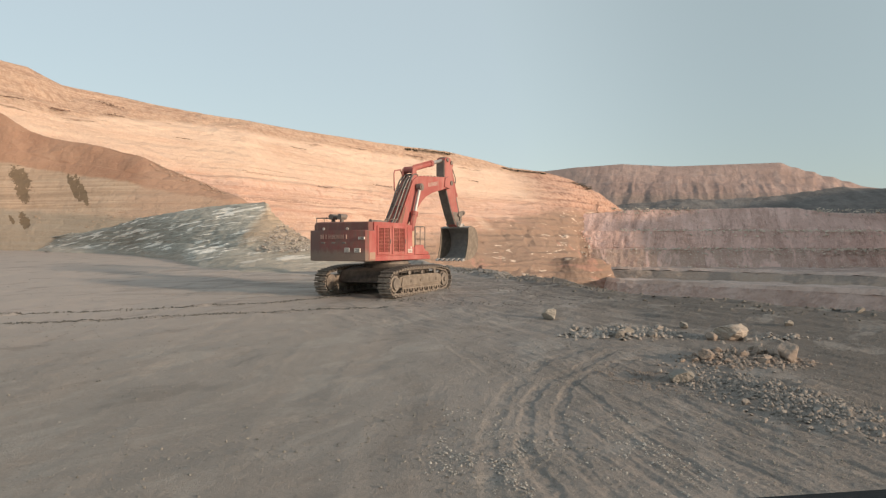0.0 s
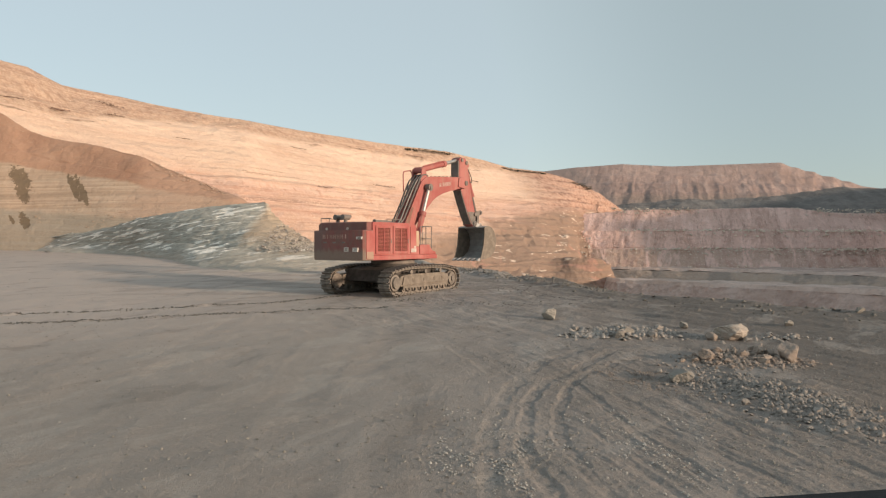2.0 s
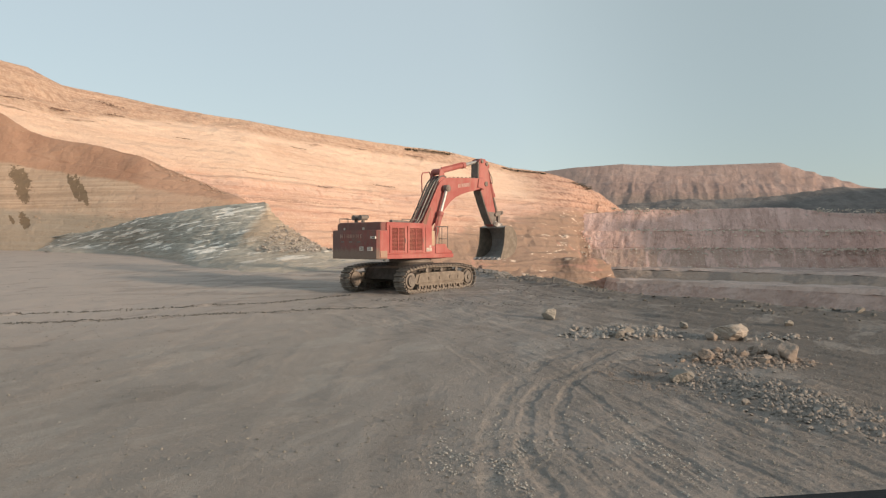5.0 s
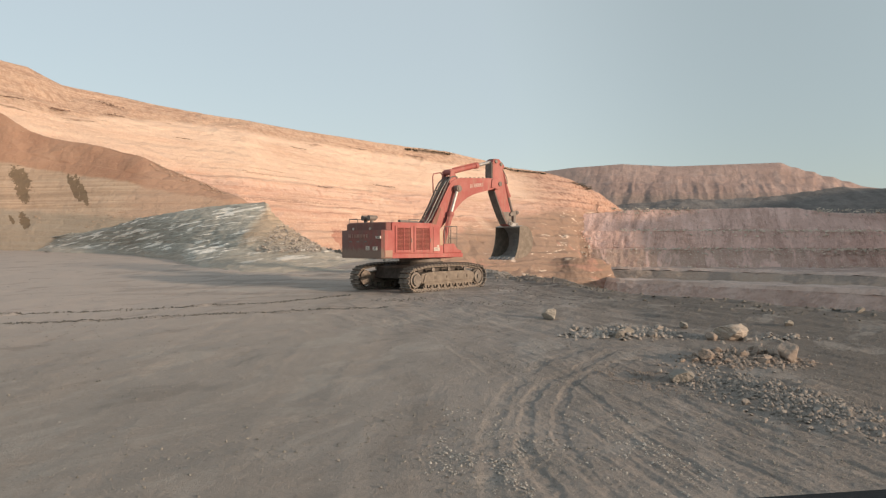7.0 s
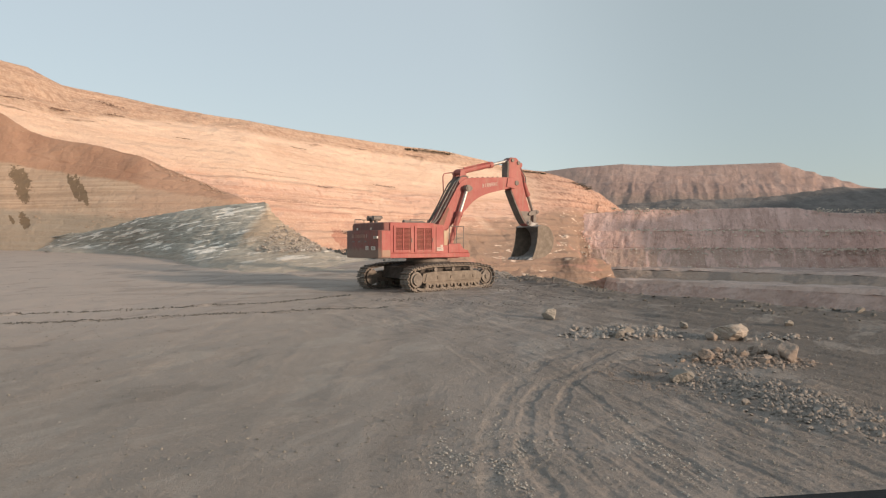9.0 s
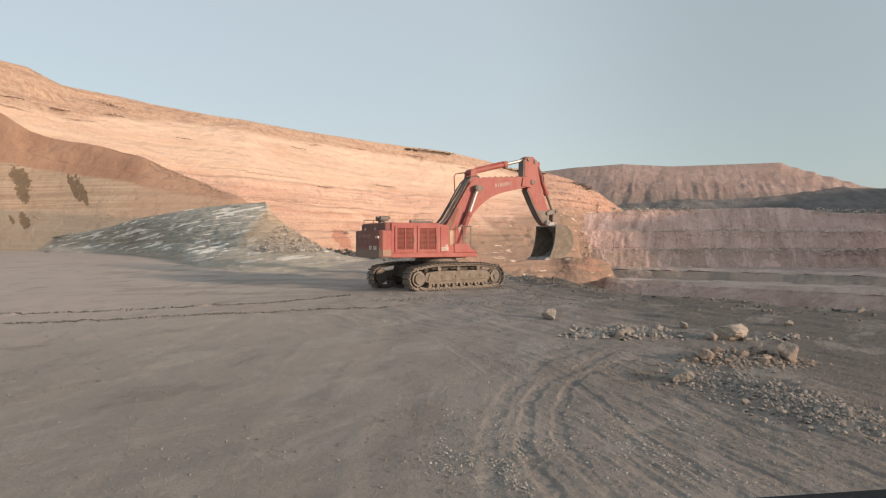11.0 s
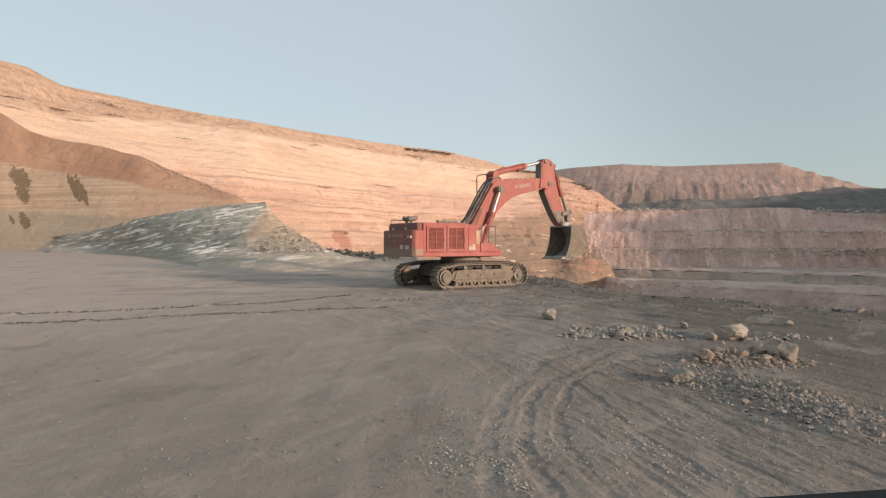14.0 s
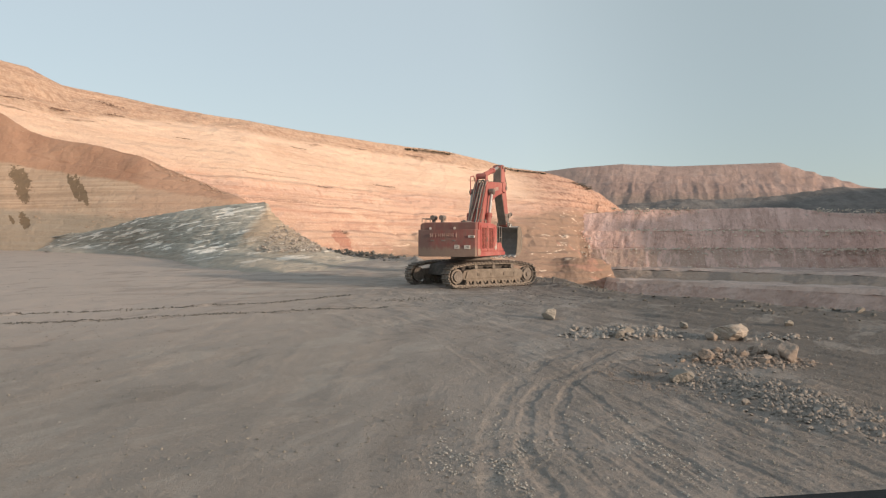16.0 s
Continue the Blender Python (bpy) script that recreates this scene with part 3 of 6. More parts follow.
def prism(bm, profile, y0, y1, bevel=0.02):
    """A plate with the given outline in x, z, from y0 to y1."""
    a = [bm.verts.new((x, y0, z)) for x, z in profile]
    b = [bm.verts.new((x, y1, z)) for x, z in profile]
    n = len(profile)
    fs = [bm.faces.new(a), bm.faces.new(b[::-1])]
    for i in range(n):
        fs.append(bm.faces.new((a[i], b[i], b[(i + 1) % n], a[(i + 1) % n])))
    if bevel:
        es = list({e for f in fs[:2] for e in f.edges})
        bmesh.ops.bevel(bm, geom=es, offset=bevel, segments=2, affect="EDGES", profile=0.5)
    return bm


def rod(bm, p0, p1, r0, r1=None, seg=16):
    p0, p1 = Vector(p0), Vector(p1)
    d = p1 - p0
    m = Matrix.Translation((p0 + p1) / 2) @ d.to_track_quat("Z", "Y").to_matrix().to_4x4()
    bmesh.ops.create_cone(bm, cap_ends=True, segments=seg, radius1=r0, radius2=r0 if r1 is None else r1, depth=d.length, matrix=m)
    return bm


def pipe(bm, pts, r, seg=8):
    for a, b in zip(pts, pts[1:]):
        rod(bm, a, b, r, seg=seg)
    for p in pts[1:-1]:
        bmesh.ops.create_icosphere(bm, subdivisions=1, radius=r * 1.02, matrix=Matrix.Translation(p))
    return bm


# ---- ground: bench, drop into the pit, pit floor ----
EDGE = [(-160, 420), (-70, 220), (-30, 128), (-17.4, 95.5), (-10.5, 84), (-3.2, 68), (2.2, 54.7), (6.5, 46.4), (10.4, 37.7),
        (13.2, 32.5), (16.1, 29.1), (18.8, 27.6), (30, 21), (48, 8), (60, -60), (70, -900)]
FLOOR_Z = -24.0
# wheel ruts: way, width, depth
RUTS = [([(7.4, 19.6), (4.9, 18.95), (3.45, 16.7), (2.37, 15.3), (1.78, 13.55), (1.48, 11.96), (1.33, 10.55), (1.41, 9.43), (1.5, 8.8), (1.9, 5)], 0.17, 0.062),
        ([(6.5, 20.3), (4.42, 19.5), (2.72, 17.5), (1.62, 15.0), (0.97, 12.6), (0.75, 11.2), (0.68, 8.8), (0.8, 5)], 0.20, 0.05),
        ([(6.4, 18.6), (4.7, 17.5), (3.58, 16.2), (2.93, 15.0), (2.32, 13.05), (2.06, 11.57), (2.05, 10.3), (2.14, 9.43), (2.4, 8.5), (3, 5)], 0.15, 0.06),
        ([(4.2, 16.2), (4.7, 15), (5.02, 14.1), (5.3, 12.4), (5.44, 10.55), (5.84, 9.43), (6.3, 7)], 0.17, 0.05),
        ([(3.1, 15.4), (3.3, 13.6), (3.46, 11.57), (3.59, 10.7), (3.89, 9.43), (4.02, 8.96), (4.5, 6)], 0.15, 0.055),
        ([(3.8, 14.4), (4.15, 12.6), (4.5, 11.0), (4.8, 9.4), (5.2, 7)], 0.11, 0.035),
        ([(5.5, 14.0), (5.9, 12.2), (6.25, 10.4), (6.6, 9.4), (7.2, 7)], 0.15, 0.04),
        ([(2.6, 12.2), (2.75, 11.0), (2.95, 9.8), (3.3, 8.6), (4, 6)], 0.10, 0.035),
        ([(-0.1, 21.1), (0.9, 17.6), (1.5, 15.5)], 0.25, 0.05),
        ([(-1.3, 13.0), (-1.2, 10.6), (-1.1, 8.8), (-1.05, 6)], 0.12, 0.010),
        ([(-2.3, 26.5), (-1.9, 23.6)], 0.2, 0.02),
        ([(-0.6, 29.3), (1.7, 26.4), (2.6, 25.2)], 0.3, 0.06)]
# low heaps under the rubble
MOUNDS = [(8.7, 17.9, 1.0, 0.6, 0.20), (7.5, 17.8, 0.8, 0.5, 0.12), (7.4, 14.2, 1.0, 1.4, 0.12), (6.0, 21.7, 1.3, 0.5, 0.10), (7.6, 11.8, 0.8, 1.0, 0.10)]
# ridges of spill along the crawler's old tracks
SPILL = [([(-40, 26.5), (-18.6, 27.3), (-13.1, 28.2), (-8.0, 30.2), (-4.9, 34.0)], 0.11, -0.06),
         ([(-40, 22.6), (-16.6, 24.4), (-12.5, 25.4), (-7.1, 26.9), (-2.4, 29.1)], 0.11, -0.06),
         ([(-2.9, 31.6), (-1.6, 31.9), (-0.4, 32.6)], 0.2, -0.03), ([(3.2, 39.5), (4.6, 35.5), (6.2, 32.4)], 0.2, -0.04), ([(0.6, 30.2), (3.4, 29.6), (6.5, 30.4)], 0.2, -0.025)]


def off_line(x, y, pts):
    """Distance from a line, vectorised."""
    best = np.full(x.shape, 1e9)
    for (ax, ay), (bx, by) in zip(pts, pts[1:]):
        dx, dy = bx - ax, by - ay
        t = np.clip(((x - ax) * dx + (y - ay) * dy) / (dx * dx + dy * dy), 0, 1)
        best = np.minimum(best, np.hypot(x - ax - t * dx, y - ay - t * dy))
    return best


def beyond_edge(x, y):
    e = np.array(EDGE, float)
    d = off_line(x, y, EDGE)
    return np.where(y > np.interp(x, e[:, 0], e[:, 1]), d, -d)


def ground_z(x, y, fine=True):
    x, y = np.asarray(x, float), np.asarray(y, float)
    r = np.hypot(x, y)
    z = 0.0272 * (np.clip(y, -60, 120) - 35)
    near = smooth(140, 60, r)
    z = z + near * ((0.05 + 0.05 * smooth(-16, -6, x)) * fbm(x / 9, y / 9, 0.3, 3) * smooth(4, 14, r) + 0.030 * fbm(x / 1.6, y / 1.6, 2.1, 3))
    if fine:
        n2 = smooth(60, 25, r)
        z = z + n2 * (0.005 + 0.005 * smooth(-1.5, 2.0, x)) * fbm(x / 0.3, y / 0.3, 5.5, 4, 0.6)
        # scraped furrows on the way to the rubble
        a = 0.94 * x + 0.34 * y
        b = -0.34 * x + 0.94 * y
        furrow = np.abs(fbm(a / 0.55, b / 5.0, 3.3, 3))
        z = z - n2 * (0.015 * furrow + 0.014 * np.abs(fbm(a / 0.2, b / 2.0, 1.3, 3))) * smooth(1.5, 3.5, x) * smooth(22, 16, y)
        z = z + n2 * (0.009 * fbm(a / 0.12, b / 1.4, 6.1, 3) + 0.003 * fbm(x / 0.09, y / 0.12, 3.9, 2)) * smooth(0.0, 2.5, x) * smooth(30, 20, y)
        z = z - n2 * 0.02 * np.abs(fbm(x / 0.9, y / 9.0, 8.3, 2)) * smooth(1.0, -1.0, x)
        u = 0.83 * x + 0.56 * y
        v = -0.56 * x + 0.83 * y
        z = z - n2 * 0.035 * np.abs(fbm(u / 0.7, v / 7.0, 2.2, 3)) * smooth(17, 22, y) * smooth(-1.0, 3.0, x)
        z = z + 0.045 * fbm(u / 0.5, v / 2.2, 7.7, 4, 0.6) * smooth(20, 25, y) * smooth(-7, -2, x) * smooth(62, 46, r)
        # uneven spread dirt before the grey slope
        lumpy = smooth(-26, -16, x) * smooth(1, -6, x) * smooth(38, 48, y) * smooth(84, 66, y)
        z = z + lumpy * (0.16 * fbm(x / 7, y / 9, 1.7, 4, 0.55) + 0.05 * fbm(x / 1.4, y / 2.0, 4.4, 3))
        for mx, my, rx, ry, h in MOUNDS:
            z = z + h * np.exp(-((x - mx) / rx) ** 2 - ((y - my) / ry) ** 2) * (1 + 0.5 * fbm(x / 0.3, y / 0.3, 9.0, 3))
        for pts, w, depth in RUTS + SPILL:
            w = w * (0.78 if depth > 0.03 else 1.0)
            m = (x > min(p[0] for p in pts) - 2) & (x < max(p[0] for p in pts) + 2) & (y > min(p[1] for p in pts) - 2) & (y < max(p[1] for p in pts) + 2)
            if not m.any():
                continue
            xx, yy = x[m], y[m]
            d = off_line(xx + 0.06 * vnoise(xx * 2, yy * 2, 0), yy + 0.06 * vnoise(xx * 2, yy * 2, 7), pts)
            rag = np.clip((0.85 if depth > 0 else 0.62) + (0.45 if depth > 0 else 0.75) * fbm(xx * 1.5, yy * 1.5, 1.0, 2), 0.05, 1.6)
            shape = -1 / (1 + (d / w) ** 6) + 0.20 * np.exp(-((d - 1.4 * w) / (0.35 * w)) ** 2) * (1 + 1.6 * vnoise(xx * 6, yy * 6, 4.0))
            shape = shape + 0.16 * np.sin(21 * (0.3 * xx + 0.95 * yy) + 3 * vnoise(xx, yy, 1.0)) * np.exp(-(d / w) ** 4)
            shape = shape + 0.35 * vnoise(xx * 9, yy * 9, 2.0) * np.exp(-(d / w) ** 2)
            if depth < 0:
                shape = -np.exp(-(d / w) ** 2) * np.clip(0.35 + 1.3 * fbm(xx * 1.1, yy * 1.1, 3.0, 3), 0, 1.6)
            z[m] += (0.37 if depth > 0 else 1.0) * depth * shape * rag
    out = beyond_edge(x, y) + 1.2 * fbm(x / 4, y / 4, 6.0, 3)
    berm = (0.06 + 0.11 * smooth(36, 47, y) + 0.15 * smooth(58, 68, y)) * np.exp(-((out + 1.4) / 0.9) ** 2) * (1 + 0.9 * fbm(x / 1.2, y / 1.2, 4.0, 3)) * smooth(20, 40, y)
    drop = smooth(-0.5, 15, out)
    z = z + berm
    return z * (1 - drop) + (FLOOR_Z + 0.3 * fbm(x / 12, y / 12, 0.0, 3)) * drop


def build_ground():
    th = np.concatenate([np.arange(-math.pi, -0.75, 0.03), np.arange(-0.75, -0.1, 0.0015), np.arange(-0.1, 0.75, 0.001), np.arange(0.75, math.pi, 0.03), [math.pi]])
    rr = np.concatenate([[0.01, 2, 4, 5.5], 4232 / np.arange(520, 100, -1.15), [48, 52, 57, 62, 68, 75, 83, 92, 102, 114, 128, 145, 165, 190, 220, 260, 320, 420, 600, 900, 1500, 2600, 4200]])
    rr = np.unique(np.concatenate([rr, np.arange(30, 75, 0.35)]))
    T, R = np.meshgrid(th, rr)
    x, y = R * np.sin(T), R * np.cos(T) - 0.35
    z = ground_z(x.ravel(), y.ravel()).reshape(x.shape)
    sheet("ground", np.stack([x, y, z], -1), M_GROUND, label="dusty grey-brown packed dirt with wheel ruts", category="ground")


build_ground()


# ---- the slopes round the pit ----
def build_hill():
    crest = [(-109.7, 85, 29.4), (-115.1, 122.1, 39.5), (-102.3, 150, 44.9), (-100.2, 157, 45.2), (-96.9, 165.4, 42.9), (-90.4, 178, 43.3),
             (-79.7, 193.4, 42.8), (-63.3, 211.6, 42.5), (-39.5, 246.7, 43.3), (-20, 273.3, 44.1), (1.6, 297.3, 44.9), (21.2, 321, 43.5),
             (33.8, 335, 41.8), (54.5, 356, 42), (73.6, 374.5, 39.5), (95.3, 397.3, 33.5), (119.1, 420, 22.1), (144.6, 420, 14)]
    toe = [(-77.4, 60, 3), (-73.6, 108, 3.2), (-46.2, 150, 3.2), (-28.8, 180, -5), (3, 215, -12), (30, 225, -15), (45, 233, -19), (53, 250, -20), (78, 330, 4), (84, 352, 14), (104, 380, 12), (126, 420, 10)]
    back = [(1.02 * x * (y + 170) / y, y + 170, z - 4) for x, y, z in crest]
    az = np.concatenate([np.arange(-1.29, -0.8, 0.01), bearings(-0.8, 0.345, 0.0019)])
    P = rise([toe, crest, back], az, [260, 8])
    x, y, z = P[..., 0], P[..., 1], P[..., 2]
    n = normals(P)
    h = z + 0.7 * fbm(x / 90, y / 90, 0.0, 3)
    low = smooth(30, 12, z)
    d = (0.3 + 0.6 * low) * beds(h, 7.3) + (0.03 + 0.34 * low) * beds(h + 0.3 * fbm(x / 14, y / 14, 2.0, 2), 2.4) + 0.05 * beds(h + 0.2 * fbm(x / 6, y / 6, 4.0, 2), 0.85)
    patchy = 0.5 + 0.5 * np.clip(2.2 * fbm(x / 30, y / 30, z / 12, 3), -1, 1)
    d = d * patchy + (0.5 + 0.7 * low) * fbm(x / 22, y / 22, z / 16, 4) + 0.16 * fbm(x / 2.5, y / 2.5, z / 1.5, 3)
    d = d - 1.2 * np.clip(fbm(x / 5, y / 5, z / 40, 3) - 0.2, 0, 1) * low
    # gullied overburden, and rougher broken beds towards the pit
    d = d - 0.9 * np.clip(fbm(x / 7, y / 7, z / 30, 4), 0, 1) * smooth(34, 40, z + 0.06 * np.clip(-70 - x, 0, 40))
    d = d + (1.7 * fbm(x / 13, y / 13, z / 7, 4) + 1.3 * beds(h + 0.4 * fbm(x / 9, y / 9, 1.0, 3), 4.2, 0.25)) * smooth(45, 85, x)
    fade = np.ones(P.shape[:2])
    fade[240:261] = np.linspace(1, 0.22, 21)[:, None]
    fade[261:] = 0.1
    sheet("hillside", P + n * (d * fade)[..., None], M_HILL, label="sunlit layered salmon sandstone hillside", category="hillside")


BANK = []


def build_bank():
    crest = [(-131.8, 128.0, 34.0), (-77.0, 113.0, 25.6), (-71.1, 111.3, 21.9), (-65.2, 109.7, 20.1), (-55.1, 106.7, 18.4), (-48.6, 104.7, 16.7), (-40.3, 102.0, 13.3), (-31.3, 99.0, 9.7), (-27.5, 99.0, 7.7), (-25.3, 99, 5.2), (-22.7, 99, 3.2), (-19, 99, 1.5), (-14, 99, 0.8)]
    toe = [(-105, 102, 0.9), (-70, 98, 1.0), (-50, 93, 1.0), (-36, 89, 1.0), (-25, 86, 0.9), (-17, 84, 0.8)]
    back = [(x * (y + 30) / y, y + 30, z + (1.5 if z > 6 else -3.0)) for x, y, z in crest]
    az = bearings(-1.03, -0.165, 0.0014)
    brow = [(x * (y + 4) / y, y + 4, z + (0.5 if z > 6 else -0.4)) for x, y, z in crest]
    P = rise([toe, crest, brow, back], az, [150, 6, 8], (0, 5, 5, 5))
    x, y, z = P[..., 0], P[..., 1], P[..., 2]
    h = z + 0.6 * fbm(x / 15, y / 15, 0, 3)
    d = (0.16 * beds(h, 2.6) + 0.07 * beds(h, 0.9)) * smooth(16, 11, z) + 0.22 * fbm(x / 14, y / 14, z / 12, 3) + 0.04 * fbm(x / 1.2, y / 1.2, z / 1.2, 3)
    lip = np.zeros(P.shape[:2])
    lip[120:] = 1.0
    d = d + lip * 0.18 * fbm(x / 4.0, y / 4.0, z / 4.0, 5)
    P = P + normals(P) * d[..., None]
    BANK.append(P[:153])
    sheet("clay_bank", P, M_BANK, label="shaded beige clay bank under brown soil with damp marks", category="bank")


SLAB = []


def build_slab():
    top = [(-75, 112, 2.6), (-60.8, 98, 3.4), (-48.3, 92, 4.7), (-39.9, 86, 6.2), (-32.4, 82, 6.9), (-25, 79, 7.5), (-20.9, 77.5, 7.75), (-20.3, 77, 6.6), (-18.5, 76, 5.0), (-16, 75, 3.3), (-13.5, 74, 2.0), (-10, 72, 1.2), (-7, 70, 0.8)]
    mid = [(-75, 110.5, 2.1), (-56, 93, 2.2), (-43.5, 87.5, 2.7), (-31, 74.5, 2.8), (-24, 68.5, 2.5), (-19, 64, 2.0), (-14.5, 62, 1.75), (-11, 61.5, 1.3), (-8.6, 61, 0.75), (-6, 61, 0.6)]
    up = [(-74, 111.5, 2.5), (-60, 97, 3.1), (-47, 90.5, 4.2), (-38.5, 83, 5.3), (-31, 78.5, 5.8), (-24, 75.5, 6.2), (-20.2, 74, 6.1), (-17.8, 73, 4.4), (-15.5, 72.5, 2.9), (-13, 72, 1.8), (-9.8, 71, 1.05), (-6.9, 69.5, 0.8)]
    foot = [(-75, 109, 1.75), (-54, 89, 1.35), (-41.8, 84, 1.2), (-28, 68, 0.75), (-23, 59, 0.5), (-15.7, 50, 0.25), (-11.8, 49, 0.2), (-7.5, 52.7, 0.3), (-5, 53, 0.3)]
    back = [(x * (y + 12) / y, y + 12, z - 7) for x, y, z in top]
    az = bearings(-0.66, -0.105, 0.0013)
    P = rise([foot, mid, up, top, back], az, [60, 70, 20, 10], (12, 40, 45, 3))
    x, y, z = P[..., 0], P[..., 1], P[..., 2]
    a = 0.93 * x - 0.36 * y
    c = 0.36 * x + 0.93 * y
    d = 0.20 * beds(z * 1.4 + c * 0.10 - a * 0.03 + 0.4 * fbm(a / 6, c / 3, 0, 3), 0.8, 0.3) + 0.14 * fbm(x / 5, y / 5, z / 3, 4) + 0.06 * fbm(x / 0.8, y / 0.8, z / 0.6, 3)
    P = P + normals(P) * d[..., None]
    SLAB.append(P[60:148])
    sheet("rock_slope", P, M_SLAB, label="dark grey shale slope with pale streaks", category="rock slope")


def build_pit():
    # far wall in three lifts, with narrow berms between them
    def lift(z0, y0, z1, y1):
        return tuple([(0.19 * (y + 6), y + 6, z), (0.29 * y, y, z), (330, y + 7, z - 1)] for y, z in ((y0, z0), (y1, z1)))
    base, l1 = lift(-9, 300, 0, 308)
    b1, l2 = lift(0.2, 313, 9, 320)
    b2, _ = lift(9.2, 325, 19, 334)
    top = [(62, 344, 17.0), (78, 344, 18.6), (97, 341, 20.2), (137.8, 340, 20.8), (182, 340, 21.4), (205.8, 345, 18.9), (238.6, 350, 18.9), (335, 350, 16.7)]
    back = [(76, 400, 18), (99, 480, 22), (330, 480, 22)]
    az = np.concatenate([bearings(0.19, 0.70, 0.0016), np.arange(0.71, 0.92, 0.01)])
    P = rise([base, l1, b1, l2, b2, top, back], az, [34, 4, 34, 4, 36, 10])
    x, y, z = P[..., 0], P[..., 1], P[..., 2]
    # talus cones lean on the foot of each lift, chutes run down between them
    rise_z = np.select([z < 0.1, z < 9.1], [(z + 9) / 9, z / 9], (z - 9) / 10.5)
    u = 0.94 * x - 0.34 * y
    cone = np.abs(fbm(u / 7, y / 60, np.floor(z / 9.1) * 3.7, 3))
    d = 0.8 * fbm(x / 18, y / 18, z / 24, 4) + 1.7 * cone * (1 - np.clip(rise_z, 0, 1)) - 0.9 * np.clip(fbm(u / 3, y / 40, z / 20, 3), 0, 1) * rise_z + 0.4 * fbm(x / 1.8, y / 1.8, z / 1.5, 3)
    n = normals(P)
    n[..., 2] *= 0.3
    sheet("pit_wall", P + n * d[..., None], M_WALL, label="shaded reddish-brown pit wall with rubble berms", category="pit wall")

    # spur of red sandstone at the hill's foot
    l0 = [(12.5, 212, -20), (27, 226, -20), (40, 234, -20), (58, 243, -20), (67, 248, -20), (71, 262, -20)]
    l1 = [(13.8, 233.5, -4.6), (29.5, 246.5, -4.4), (41, 255.5, -3.6), (46.5, 255, -2.9), (51, 252, -2.4), (55, 252, -3.0), (59, 253, -2.2), (63, 254, -4.6), (67.5, 257, -7.0), (71, 264, -16)]
    l2 = [(15.6, 260, -5), (37, 275, -5), (50, 280, -4.6), (67, 284, -6.5), (76, 292, -16)]
    az = bearings(0.06, 0.270, 0.0012)
    P = rise([l0, l1, l2], az, [60, 20], (4, 6, 6))
    x, y, z = P[..., 0], P[..., 1], P[..., 2]
    d = 0.5 * beds(z + 0.5 * fbm(x / 12, y / 12, 0, 2), 2.6, 0.3) + 0.5 * fbm(x / 9, y / 9, z / 6, 4) + 0.2 * fbm(x / 1.6, y / 1.6, z / 1.6, 3)
    sheet("hill_spur", P + normals(P) * d[..., None], M_HILL, label="low spur of red sandstone at the hill's foot", category="rock spur")

    # lower bench with its worn face
    l0 = [(62, 276, -12), (66, 273, -12), (146, 206, -12), (184, 182, -12)]
    l1 = [(64, 284, -8.2), (68, 281, -8.2), (152, 216, -8.2), (190, 192, -8.2)]
    l2 = [(66, 316, -8.6), (225, 318, -8.6), (330, 320, -8.6)]
    az = bearings(0.23, 0.98, 0.002)
    P = rise([l0, l1, l2], az, [20, 14])
    x, y, z = P[..., 0], P[..., 1], P[..., 2]
    d = 0.5 * fbm(x / 9, y / 9, z / 5, 4) + 0.15 * fbm(x / 1.5, y / 1.5, z / 1.5, 3)
    sheet("pit_bench", P + normals(P) * d[..., None], M_FLOOR, label="pale dirt bench low in the pit", category="pit bench")

    # steep face of the bench, dark rock in places, with a pale windrow on top
    l0 = [(62, 276, -12), (66, 273, -12), (145, 205.4, -12), (183, 181, -12)]
    l1 = [(63, 278, -8.3), (67, 275, -8.3), (149, 211, -8.3), (187, 187, -8.3)]
    l2 = [(63.3, 279, -7.2), (67.3, 276, -7.2), (150, 212.5, -7.2), (188, 188.5, -7.2)]
    l3 = [(64, 281, -8.6), (68, 278, -8.6), (152, 215, -8.6), (190, 191, -8.6)]
    az = bearings(0.23, 0.98, 0.0016)
    P = rise([l0, l1, l1], az, [16, 1])
    x, y, z = P[..., 0], P[..., 1], P[..., 2]
    d = 0.7 * fbm(x / 5, y / 5, z / 3, 4)
    sheet("bench_face", P + np.stack([d * -0.2, d, d * 0], -1), M_CUT, label="steep bench face of dark and tan rock", category="rock cut")
    P = rise([l1, l2, l3], az, [5, 5])
    P[..., 2] += 0.4 * fbm(P[..., 0] / 5, P[..., 1] / 5, 0, 4)
    sheet("bench_windrow", P, M_WINDROW, label="pale dirt windrow along the bench edge", category="berm")

    # the next bench down: pale windrow on its lip, shaded face below
    lip = [(61.8, 263), (62.4, 256), (63.2, 236), (121, 176.5), (170, 127.5)]
    az = bearings(0.236, 1.2, 0.0016)
    P = rise([[(x - 8, y - 8, -24) for x, y in lip], [(x, y, -11.6) for x, y in lip]], az, [40])
    x, y, z = P[..., 0], P[..., 1], P[..., 2]
    d = 0.8 * fbm(x / 8, y / 8, z / 5, 4) + 0.25 * fbm(x / 1.6, y / 1.6, z / 1.6, 3)
    sheet("lower_face", P + np.stack([d * 0.3, d, d * 0], -1), M_FLOOR, label="shaded face of the lower pit bench", category="pit wall")
    P = rise([[(x, y, -11.8) for x, y in lip], [(x + 0.9, y + 0.9, -10.3) for x, y in lip], [(x + 2, y + 2, -11.5) for x, y in lip],
              [(57, 279, -11.4), (148, 208.4, -11.4), (200, 172, -11.4)]], az, [6, 6, 16])
